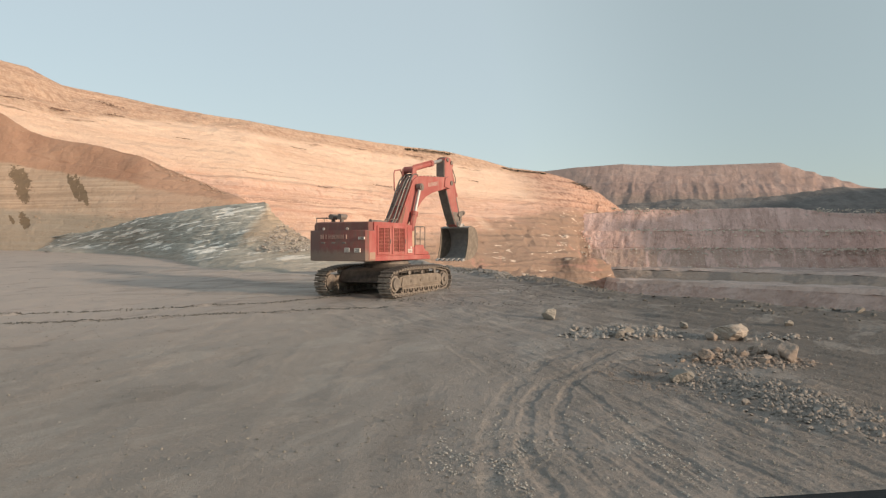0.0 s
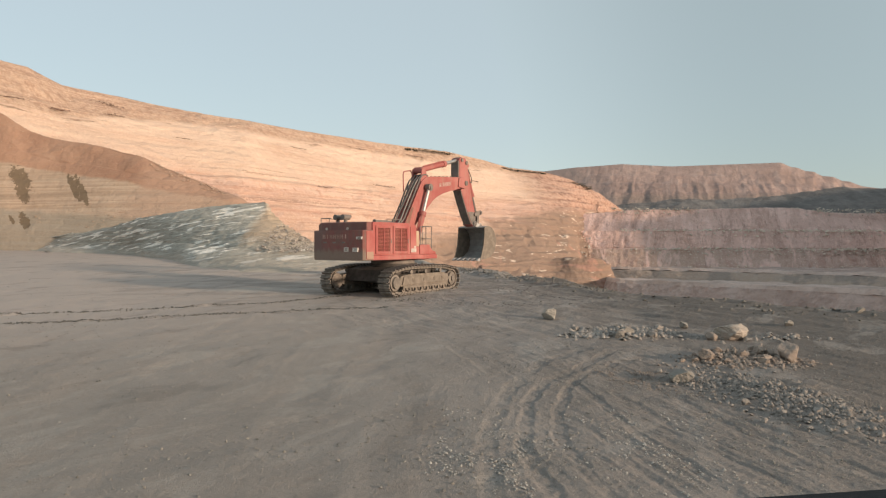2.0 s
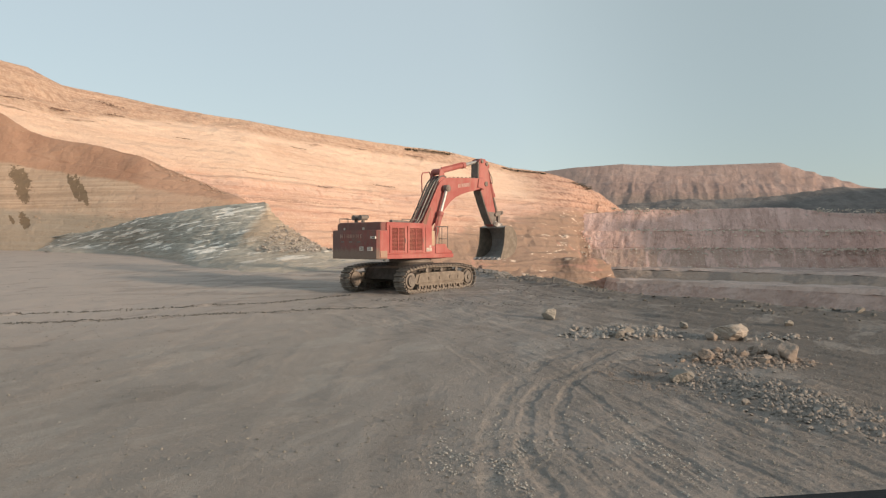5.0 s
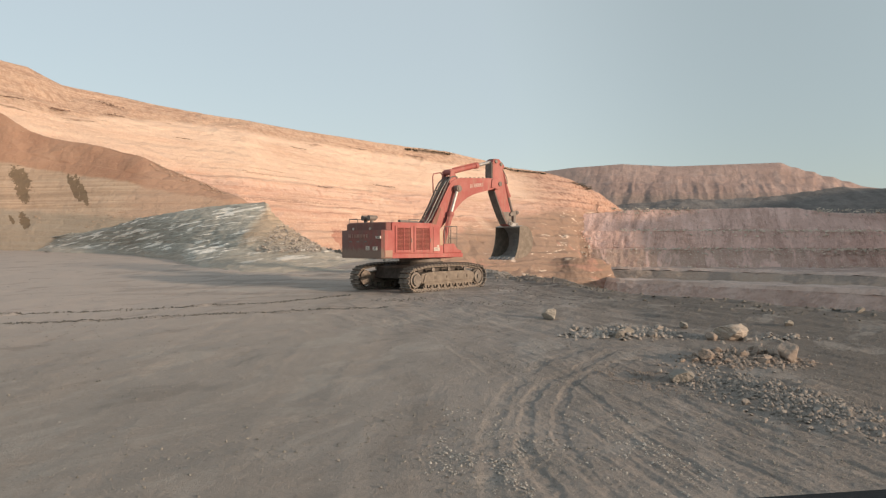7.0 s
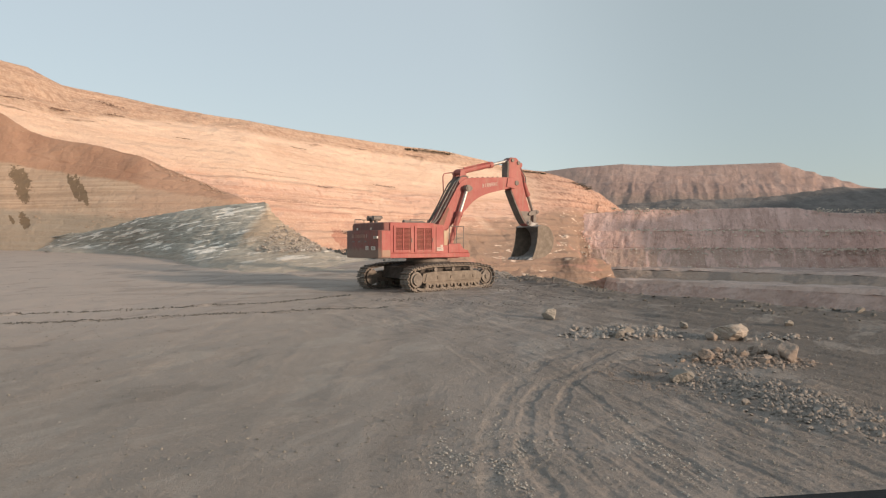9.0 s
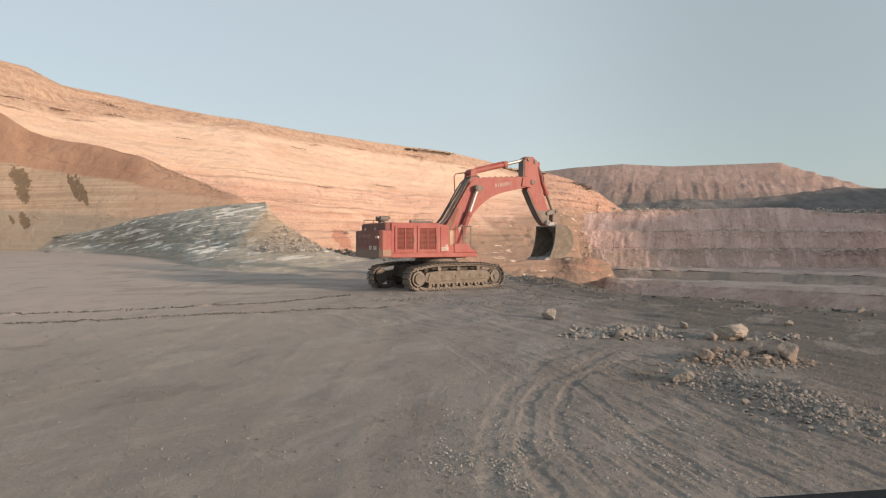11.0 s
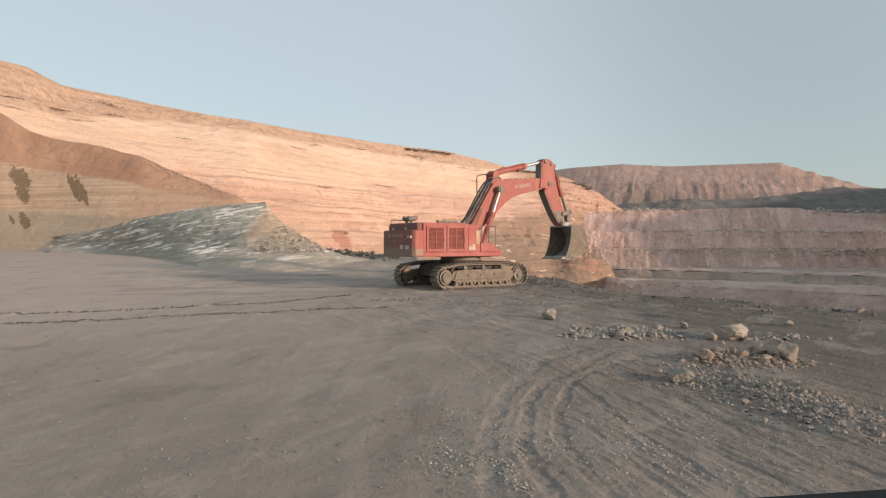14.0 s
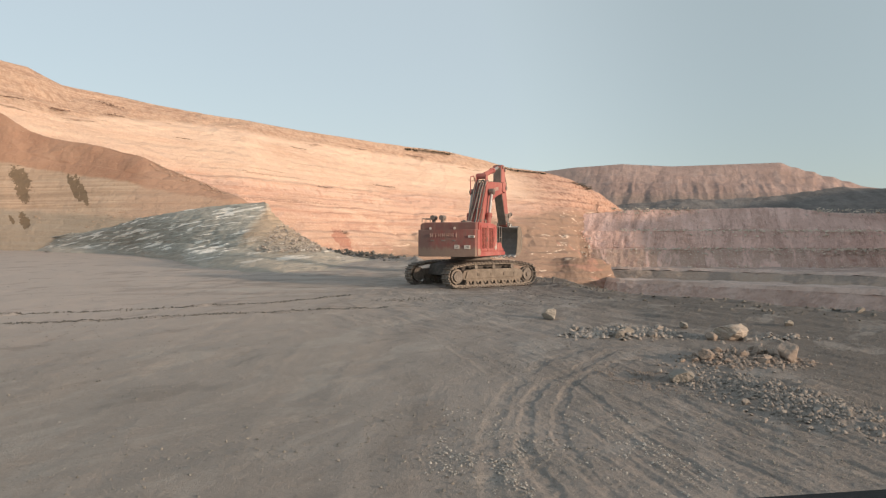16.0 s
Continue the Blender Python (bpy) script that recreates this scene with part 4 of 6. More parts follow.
    P[..., 2] += 0.35 * fbm(P[..., 0] / 6, P[..., 1] / 6, 0, 4)
    sheet("haul_road", P, M_WINDROW, label="pale dusty haul road with a windrow", category="haul road")

    # upland behind
    foot = [(60, 520, 20), (560, 520, 20)]
    mid = [(70, 600, 45), (330, 590, 40), (540, 560, 30)]
    crest = [(70.6, 700, 76.4), (107.1, 700, 80), (143.7, 700, 84.3), (192.3, 700, 87.9), (247.1, 700, 85.5), (362.8, 700, 89.6), (366, 700, 88.6), (374.5, 700, 84.9), (381, 700, 84.3), (390, 700, 80.4), (399.3, 700, 79.6), (402.5, 700, 77.5), (408, 700, 75.2), (420, 700, 74.3), (429, 700, 70.2), (438, 700, 69.2), (451, 700, 64.2), (560, 700, 52)]
    back = [(110, 1100, 80), (890, 1100, 60)]
    az = bearings(0.105, 0.82, 0.002)
    P = rise([foot, mid, crest, back], az, [40, 60, 6])
    x, y, z = P[..., 0], P[..., 1], P[..., 2]
    d = 1.6 * fbm(x / 60, y / 60, z / 50, 4) - 2.2 * np.abs(fbm((0.95 * x - 0.31 * y) / 14, y / 200, z / 90, 4)) * smooth(84, 50, z) + 0.8 * beds(z + 0.01 * x, 11, 0.3) + 0.5 * fbm(x / 8, y / 8, z / 6, 3)
    fade = np.ones(P.shape[:2])
    fade[92:] = 0.15
    sheet("plateau", P + normals(P) * (d * fade)[..., None], M_PLATEAU, label="distant flat-topped overburden hill", category="hill")

    # the heap's low left end stands in for the upland's shaded foot
    foot = [(90, 440, 18), (420, 440, 16)]
    crest = [(105, 500, 24), (133, 500, 32.5), (181, 500, 36.6), (224, 500, 37.9), (263, 500, 39.7), (281, 500, 42.7), (311.3, 500, 45.3), (340.9, 500, 46.2), (440, 500, 49)]
    back = [(130, 640, 20), (560, 640, 40)]
    az = bearings(0.21, 0.88, 0.002)
    P = rise([foot, crest, back], az, [50, 8])
    x, y, z = P[..., 0], P[..., 1], P[..., 2]
    d = 1.5 * fbm(x / 30, y / 30, z / 20, 4) + 0.4 * fbm(x / 5, y / 5, z / 5, 3)
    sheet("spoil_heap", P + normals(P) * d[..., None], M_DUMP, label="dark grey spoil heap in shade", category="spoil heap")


def build_shade_wall():
    """An unseen wall, added to keep the low sun off the pit floor."""
    way = [np.array(p, float) for p in ((110, 151), (136, 188), (190, 251), (202, 265), (373, 454), (736, 703))]
    tops = (0, 4, 8, 40, 58, 60)
    rows = [[], [], [], []]
    for k, (p, q) in enumerate(zip(way, way[1:])):
        d = (q - p) / np.linalg.norm(q - p)
        out = np.array([d[1], -d[0]])
        for t in np.arange(0, 1.0001, 0.02):
            c = p + (q - p) * t
            w = 2.0 * float(fbm(c[0] / 30, c[1] / 30, 0.0, 3))
            z = tops[k] + (tops[k + 1] - tops[k]) * t + w
            rows[0].append((*(c + out * 0), -14))
            rows[1].append((*(c + out * (4 + w)), -14 + (z + 14) * 0.55))
            rows[2].append((*(c + out * (9 + w)), z))
            rows[3].append((*(c + out * 120), z - 4))
    sheet("shade_wall", np.array(rows), M_WALL, label="unseen wall added to shade the pit", category="pit wall")


build_hill()
build_bank()
build_slab()
build_pit()
build_shade_wall()


# ---- the excavator ----
def shoe_mesh():
    """One track shoe: plate, three grousers and the chain link on its inside; z points outwards."""
    bm = bmesh.new()
    box(bm, -0.112, 0.112, -0.36, 0.36, -0.05, 0.0, 0.008)
    prism(bm, [(-0.112, -0.02), (-0.112, 0.075), (-0.07, 0.08), (-0.045, 0.0), (-0.05, -0.02)], -0.36, 0.36, 0.0)
    prism(bm, [(0.03, -0.02), (0.045, 0.035), (0.07, 0.035), (0.085, -0.02)], -0.35, 0.35, 0.0)
    for y in (-0.14, 0.14):
        box(bm, -0.125, 0.125, y - 0.035, y + 0.035, -0.15, -0.033, 0.0)
    return bm


TRACK = dict(rear=(-2.72, 0.70), front=(2.80, 0.71), r=0.645)


def track_loop():
    """Points of the chain's way in x, z: back along the ground, up round the sprocket, forward, down round the idler."""
    (rx, rz), (fx, fz), r = TRACK["rear"], TRACK["front"], TRACK["r"]
    pts = []
    for x in np.linspace(fx - 0.35, rx + 0.25, 40):
        pts.append((x, 0.055))
    for a in np.linspace(-68, -255, 40):
        pts.append((rx + r * math.cos(radians(a)), rz + r * math.sin(radians(a))))
    for x in np.linspace(rx + 0.3, fx - 0.3, 60):
        s = (x - rx) / (fx - rx)
        pts.append((x, rz + r + 0.215 * (1 - (2 * s - 1) ** 4) - 0.055))
    for a in np.linspace(72, -62, 40):
        pts.append((fx + (r - 0.02) * math.cos(radians(a)), fz + (r - 0.02) * math.sin(radians(a))))
    pts.append(pts[0])
    return np.array(pts)


LOOP = track_loop()
LOOP_S = np.concatenate([[0], np.cumsum(np.hypot(*np.diff(LOOP, axis=0).T))])
SHOES = 54


def shoe_pose(s, y):
    s = s % LOOP_S[-1]
    x, z = np.interp(s, LOOP_S, LOOP[:, 0]), np.interp(s, LOOP_S, LOOP[:, 1])
    e = 0.12
    a, b = (s - e) % LOOP_S[-1], (s + e) % LOOP_S[-1]
    tx = np.interp(b, LOOP_S, LOOP[:, 0]) - np.interp(a, LOOP_S, LOOP[:, 0])
    tz = np.interp(b, LOOP_S, LOOP[:, 1]) - np.interp(a, LOOP_S, LOOP[:, 1])
    # the shoe's x axis points back along the way, so that its z axis points out of the loop
    return Matrix.Translation((x, y, z)) @ Matrix.Rotation(math.atan2(-tz, tx), 4, "Y")


excavator = tagged(new("excavator"), "large red tracked excavator, dusty and worn", "excavator")
excavator.empty_display_size = 0.5
shoes = []


def build_undercarriage():
    bm = bmesh.new()
    prism(bm, [(-2.1, 0.70), (-1.9, 1.30), (-1.2, 1.46), (1.2, 1.46), (1.9, 1.30), (2.1, 0.70), (1.3, 0.55), (-1.3, 0.55)], -1.66, 1.66, 0.05)
    rod(bm, (0, 0, 1.3), (0, 0, 1.62), 1.35, seg=40)
    part("car_body", bm, M_BODY, excavator, "dark steel car body with shade put into its colour")
    bm = bmesh.new()
    rod(bm, (0, 0, 1.6), (0, 0, 1.88), 1.22, seg=48)
    part("slew_ring", bm, M_DARK, excavator)
    shoe_me = None
    for side in (-1, 1):
        yc = side * 1.95
        bm = bmesh.new()
        outer = [(-2.25, 0.50), (-2.35, 0.72), (-2.2, 1.02), (-1.5, 1.10), (1.9, 1.10), (2.3, 0.98), (2.45, 0.78), (2.3, 0.52), (1.8, 0.40), (-1.8, 0.40)]
        prism(bm, outer, yc - 0.24, yc + 0.24, 0.03)
        prism(bm, [(-2.15, 0.56), (-2.0, 0.98), (2.05, 0.98), (2.2, 0.6)], yc + side * 0.24, yc + side * 0.30, 0.012)
        for x in (-1.2, -0.2, 0.8, 1.6):
            box(bm, x - 0.05, x + 0.05, yc + side * 0.30, yc + side * 0.325, 0.72, 0.86, 0.01)
        frame_ob = part("track_frame", bm, M_FRAME, excavator, "mud-caked track frame")
        # roller guard with its row of notches
        bm = bmesh.new()
        box(bm, -2.1, 2.15, yc + side * 0.26, yc + side * 0.30, 0.40, 0.50, 0.01)
        for x in np.arange(-2.0, 2.1, 0.27):
            prism(bm, [(x - 0.10, 0.42), (x + 0.10, 0.42), (x + 0.03, 0.26), (x - 0.03, 0.26)], yc + side * 0.25, yc + side * 0.29, 0.0)
        part("roller_guard", bm, M_FRAME, frame_ob)
        bm = bmesh.new()
        rx, rz = TRACK["rear"]
        rod(bm, (rx, yc - 0.26, rz), (rx, yc + 0.26, rz), 0.42, seg=36)
        rod(bm, (rx, yc, rz), (rx, yc + side * 0.37, rz), 0.34, 0.30, seg=28)
        for k in range(13):
            a = k * math.tau / 13
            m = Matrix.Translation((rx + 0.44 * math.cos(a), yc, rz + 0.44 * math.sin(a))) @ Matrix.Rotation(-a, 4, "Y")
            r = bmesh.ops.create_cube(bm, size=1, matrix=m @ Matrix.Diagonal((0.10, 0.16, 0.11, 1)))
        for k in range(10):
            a = k * math.tau / 10
            p = (rx + 0.26 * math.cos(a), rz + 0.26 * math.sin(a))
            rod(bm, (p[0], yc + side * 0.33, p[1]), (p[0], yc + side * 0.385, p[1]), 0.022, seg=6)
        part("sprocket", bm, M_TRACK, frame_ob, "dusty drive sprocket with hub")
        bm = bmesh.new()
        fx, fz = TRACK["front"]
        rod(bm, (fx, yc - 0.10, fz), (fx, yc + 0.10, fz), 0.44, seg=36)
        rod(bm, (fx, yc - 0.22, fz), (fx, yc + 0.22, fz), 0.36, seg=36)
        rod(bm, (fx, yc - 0.30, fz), (fx, yc + 0.30, fz), 0.14, seg=20)
        part("idler", bm, M_TRACK, frame_ob)
        for x in np.linspace(-1.95, 2.0, 8):
            bm = bmesh.new()
            rod(bm, (x, yc - 0.22, 0.31), (x, yc + 0.22, 0.31), 0.155, seg=18)
            part("track_roller", bm, M_TRACK, frame_ob)
        for x in (-1.35, 0.0, 1.45):
            bm = bmesh.new()
            rod(bm, (x, yc - 0.2, 1.22), (x, yc + 0.3 * side, 1.22), 0.12, seg=18)
            box(bm, x - 0.09, x + 0.09, yc - 0.12, yc + 0.12, 1.05, 1.2, 0.01)
            part("carrier_roller", bm, M_TRACK, frame_ob)
        for i in range(SHOES):
            if shoe_me is None:
                ob = part("track_shoe", shoe_mesh(), M_TRACK, frame_ob)
                shoe_me = ob.data
            else:
                ob = new("track_shoe", shoe_me)
                ob.parent = frame_ob
            shoes.append((ob, side, i))


build_undercarriage()

bm = bmesh.new()
prism(bm, [(-3.7, 1.88), (-3.7, 2.12), (1.84, 2.12), (1.84, 2.02), (1.5, 1.9), (1.1, 1.84)], -1.62, 1.72, 0.02)
box(bm, -1.4, 1.4, -1.2, 1.2, 1.8, 1.9, 0.02)
upper = part("upper_structure", bm, M_RED, excavator, "red revolving deck")


def build_upper():
    # counterweight: slightly bowed back, bevelled corners
    bm = bmesh.new()
    outline = [(-3.72, 1.76), (-4.28, 1.76), (-4.42, 1.66), (-4.47, 0.9), (-4.49, 0.0), (-4.47, -0.9), (-4.42, -1.66), (-4.30, -1.76), (-3.72, -1.76)]
    lo = [bm.verts.new((x, y, 1.86)) for x, y in outline]
    hi = [bm.verts.new((x, y, 3.38)) for x, y in outline]
    bm.faces.new(lo), bm.faces.new(hi[::-1])
    for i in range(len(outline)):
        j = (i + 1) % len(outline)
        bm.faces.new((lo[i], hi[i], hi[j], lo[j]))
    rim = [e for e in bm.edges if abs(e.verts[0].co.z - e.verts[1].co.z) < 0.01]
    bmesh.ops.bevel(bm, geom=rim, offset=0.06, segments=3, affect="EDGES", profile=0.5)
    cw = part("counterweight", bm, M_CW, upper, "dark red counterweight caked with dirt")
    bm = bmesh.new()
    box(bm, -4.27, -3.74, -1.785, -1.755, 1.93, 3.34, 0.01)
    part("side_plate", bm, M_RED, cw)
    bm = bmesh.new()
    box(bm, -4.26, -3.75, -1.80, -1.782, 1.95, 2.30, 0.01)
    part("mud_patch", bm, M_MUD, cw, "dried brown mud on the plate")
    # worn marker's mark on the back: seven plain blocks
    for i in range(7):
        y = 0.88 - i * 0.245
        bm = bmesh.new()
        w = 0.05 if i in (1, 6) else 0.09
        if i in (1, 6):
            box(bm, -4.51, -4.475, y - 0.03, y + 0.03, 2.95, 3.16, 0.004)
        else:
            box(bm, -4.51, -4.47, y - w, y - w + 0.055, 2.95, 3.16, 0.004)
            box(bm, -4.51, -4.47, y + w - 0.055, y + w, 2.95, 3.16, 0.004)
            box(bm, -4.508, -4.47, y - w, y + w, 3.03, 3.085, 0.004)
        part("mark_block", bm, M_MARK, cw)
    for y0, y1, z0, z1 in ((-0.78, -0.48, 2.30, 2.52), (-1.40, -1.06, 2.30, 2.50), (-1.66, -1.30, 2.92, 3.05)):
        bm = bmesh.new()
        box(bm, -4.50, -4.43, y0, y1, z0, z1, 0.006)
        part("notice_plate", bm, M_WHITE, cw, "scratched white notice plate")
        bm = bmesh.new()
        for k in range(3):
            z = z0 + (z1 - z0) * (0.25 + 0.25 * k)
            box(bm, -4.503, -4.49, y0 + 0.05, y1 - 0.06 - 0.05 * (k % 2), z - 0.012, z + 0.012, 0.0)
        part("text_bar", bm, M_DARK, cw)
    for y in (0.82, 0.18, -0.45):
        bm = bmesh.new()
        box(bm, -4.50, -4.44, y - 0.11, y + 0.11, 2.72, 2.80, 0.01)
        part("lifting_slot", bm, M_DARK, cw)
    # engine hood, rounded and sooty
    bm = bmesh.new()
    arch = [(1.74, 3.30), (1.74, 3.66), (1.66, 3.76), (1.5, 3.80), (-1.55, 3.80), (-1.62, 3.78), (-1.62, 3.30)]
    a = [bm.verts.new((-4.05, y, z)) for y, z in arch]
    b = [bm.verts.new((-1.3, y, z)) for y, z in arch]
    bm.faces.new(a), bm.faces.new(b[::-1])
    for i in range(len(arch)):
        j = (i + 1) % len(arch)
        bm.faces.new((a[i], b[i], b[j], a[j]))
    bmesh.ops.bevel(bm, geom=[e for f in bm.faces if len(f.verts) > 4 for e in f.edges], offset=0.07, segments=3, affect="EDGES", profile=0.5)
    hood = part("engine_hood", bm, M_HOOD, upper, "sooty dark red engine hood")
    for y in (1.1, -0.35):
        bm = bmesh.new()
        rod(bm, (-4.09, y, 3.46), (-4.04, y, 3.46), 0.07, seg=14)
        box(bm, -4.08, -4.04, y - 0.05, y + 0.05, 3.40, 3.46, 0.01)
        part("hood_latch", bm, M_WHITE, hood)
    for y in (1.28, 0.74):
        bm = bmesh.new()
        rod(bm, (-3.05, y, 3.78), (-3.05, y, 4.02), 0.10, seg=16)
        rod(bm, (-3.28, y, 4.10), (-2.80, y, 4.10), 0.145, seg=18)
        rod(bm, (-2.80, y, 4.10), (-2.68, y, 4.17), 0.09, seg=14)
        part("muffler", bm, M_DARK, hood, "rusty dark exhaust silencer")
    bm = bmesh.new()
    pipe(bm, [(-3.9, 1.68, 3.78), (-3.9, 1.68, 4.02), (-3.9, 1.15, 4.02), (-3.9, 1.0, 4.02)], 0.022)
    pipe(bm, [(-3.9, 1.68, 4.02), (-2.6, 1.68, 4.02), (-2.6, 1.68, 3.78)], 0.022)
    pipe(bm, [(-3.3, 1.68, 4.02), (-3.3, 1.68, 3.78)], 0.02)
    part("hood_rail", bm, M_DARK, hood)
    # right-hand enclosure with louvred doors
    bm = bmesh.new()
    prism(bm, [(-3.7, 2.1), (-3.7, 3.74), (-3.64, 3.80), (-0.75, 3.80), (-0.66, 3.72), (-0.10, 3.70), (-0.05, 3.60), (-0.05, 2.1)], -1.70, -0.75, 0.03)
    enc = part("enclosure", bm, M_RED, upper, "red radiator enclosure")
    for x0, x1 in ((-3.50, -2.24), (-2.12, -0.80)):
        bm = bmesh.new()
        for a0, a1, c0, c1 in ((x0, x0 + 0.14, 2.18, 3.62), (x1 - 0.14, x1, 2.18, 3.62), (x0 + 0.14, x1 - 0.14, 2.18, 2.30), (x0 + 0.14, x1 - 0.14, 3.50, 3.62)):
            box(bm, a0, a1, -1.752, -1.69, c0, c1, 0.012)
        xm = (x0 + x1) / 2
        box(bm, xm - 0.025, xm + 0.025, -1.745, -1.69, 2.30, 3.50, 0.006)
        door = part("louvred_door", bm, M_RED, upper)
        bm = bmesh.new()
        for a0, a1 in ((x0 + 0.14, xm - 0.025), (xm + 0.025, x1 - 0.14)):
            for z in np.arange(2.33, 3.48, 0.07):
                prism(bm, [(a0, z), (a1, z), (a1, z + 0.045), (a0, z + 0.045)], -1.735, -1.712, 0.0)
        part("louvre", bm, M_GRILLE, door, "dark red louvre slats")
        bm = bmesh.new()
        box(bm, x1 - 0.11, x1 - 0.07, -1.785, -1.75, 2.72, 2.95, 0.008)
        part("door_handle", bm, M_DARK, door)
    bm = bmesh.new()
    box(bm, -0.62, -0.10, -1.73, -1.69, 2.18, 3.60, 0.012)
    pan = part("side_panel", bm, M_RED, upper)
    for z in (2.62,):
        bm = bmesh.new()
        box(bm, -0.58, -0.12, -1.742, -1.728, 2.24, 2.44, 0.003)
        box(bm, -0.32, -0.16, -1.742, -1.728, 2.46, 2.58, 0.003)
        part("decal", bm, M_WHITE, pan, "torn white decal")
        bm = bmesh.new()
        for k in range(2):
            box(bm, -0.54, -0.2 - 0.06 * k, -1.746, -1.741, 2.28 + 0.07 * k, 2.305 + 0.07 * k, 0.0)
        part("text_bar", bm, M_DARK, pan)
    # sill along the deck, cream tank face, step box
    bm = bmesh.new()
    box(bm, -3.72, 1.84, -1.745, -1.60, 1.87, 2.10, 0.02)
    part("sill", bm, M_RED, upper)
    bm = bmesh.new()
    box(bm, 0.0, 0.27, -1.64, -0.9, 2.55, 3.40, 0.025)
    part("tank_panel", bm, M_BEIGE, upper, "dusty cream tank panel")
    bm = bmesh.new()
    box(bm, -0.03, 0.31, -1.62, -0.9, 2.11, 2.548, 0.02)
    part("tank_base", bm, M_RED, upper)
    bm = bmesh.new()
    prism(bm, [(0.32, 2.12), (0.32, 2.64), (1.20, 2.66), (1.46, 2.30), (1.80, 2.26), (1.84, 2.12)], -1.66, -0.85, 0.03)
    part("step_box", bm, M_RED, upper)
    bm = bmesh.new()
    for x in (0.42, 0.95, 1.48):
        pipe(bm, [(x, -1.6, 2.3), (x, -1.6, 3.66)], 0.024)
    pipe(bm, [(0.42, -1.6, 3.66), (1.48, -1.6, 3.66)], 0.024)
    pipe(bm, [(1.48, -1.6, 3.66), (1.48, -0.95, 3.66), (1.48, -0.95, 2.3)], 0.024)
    pipe(bm, [(0.95, -1.6, 2.98), (1.48, -1.6, 2.98), (1.48, -0.95, 2.98)], 0.02)
    part("hand_rail", bm, M_DARK, upper, "dark steel handrail")
    # roof gear behind the boom
    bm = bmesh.new()
    pipe(bm, [(-2.1, -1.3, 3.8), (-2.1, -1.3, 3.99), (-0.9, -1.3, 3.99), (-0.9, -1.3, 3.8)], 0.02)
    part("roof_rail", bm, M_DARK, upper)
    bm = bmesh.new()
    box(bm, -1.3, -0.2, -0.7, 0.9, 3.4, 3.86, 0.05)
    rod(bm, (-0.9, 0.1, 3.86), (-0.9, 0.1, 3.96), 0.22, seg=18)
    box(bm, -1.25, 0.3, 0.9, 1.72, 2.1, 3.55, 0.05)
    part("pump_cover", bm, M_HOOD, upper)
    bm = bmesh.new()
    rod(bm, (-1.7, -0.15, 3.90), (-0.75, -0.15, 3.90), 0.085, seg=18)
    rod(bm, (-1.78, -0.15, 3.90), (-1.7, -0.15, 3.90), 0.115, seg=18)
    for x in (-1.5, -0.95):
        box(bm, x - 0.05, x + 0.05, -0.22, -0.08, 3.78, 3.88, 0.01)
    part("air_cleaner", bm, M_DARK, upper, "dusty dark air cleaner drum")
    bm = bmesh.new()
    pipe(bm, [(-0.75, -0.15, 3.90), (-0.45, -0.2, 3.90), (-0.2, -0.3, 3.75), (-0.15, -0.3, 3.5)], 0.07, 10)
    part("intake_pipe", bm, M_RUBBER, upper)
    bm = bmesh.new()
    prism(bm, [(0.12, 2.98), (0.62, 3.88), (1.25, 4.86), (1.36, 4.74), (1.06, 4.05), (0.72, 3.30), (0.46, 2.72), (0.28, 2.66)], -0.435, -0.424, 0.0)
    part("grime_patch", bm, M_GRIME, upper, "oily brown grime near the boom foot")
    bm = bmesh.new()
    prism(bm, [(0.45, 2.1), (0.45, 3.45), (0.65, 3.62), (2.1, 3.62), (2.35, 2.7), (2.3, 2.1)], 0.85, 2.45, 0.05)
    part("cab", bm, M_RED, upper)
    # boom foot brackets
    for y in (-0.62, 0.54):
        bm = bmesh.new()
        prism(bm, [(-0.4, 2.1), (-0.2, 2.7), (0.25, 3.0), (0.7, 2.75), (1.5, 2.35), (1.6, 2.1)], y, y + 0.08, 0.01)
        part("boom_bracket", bm, M_RED, upper)
    build_boom()


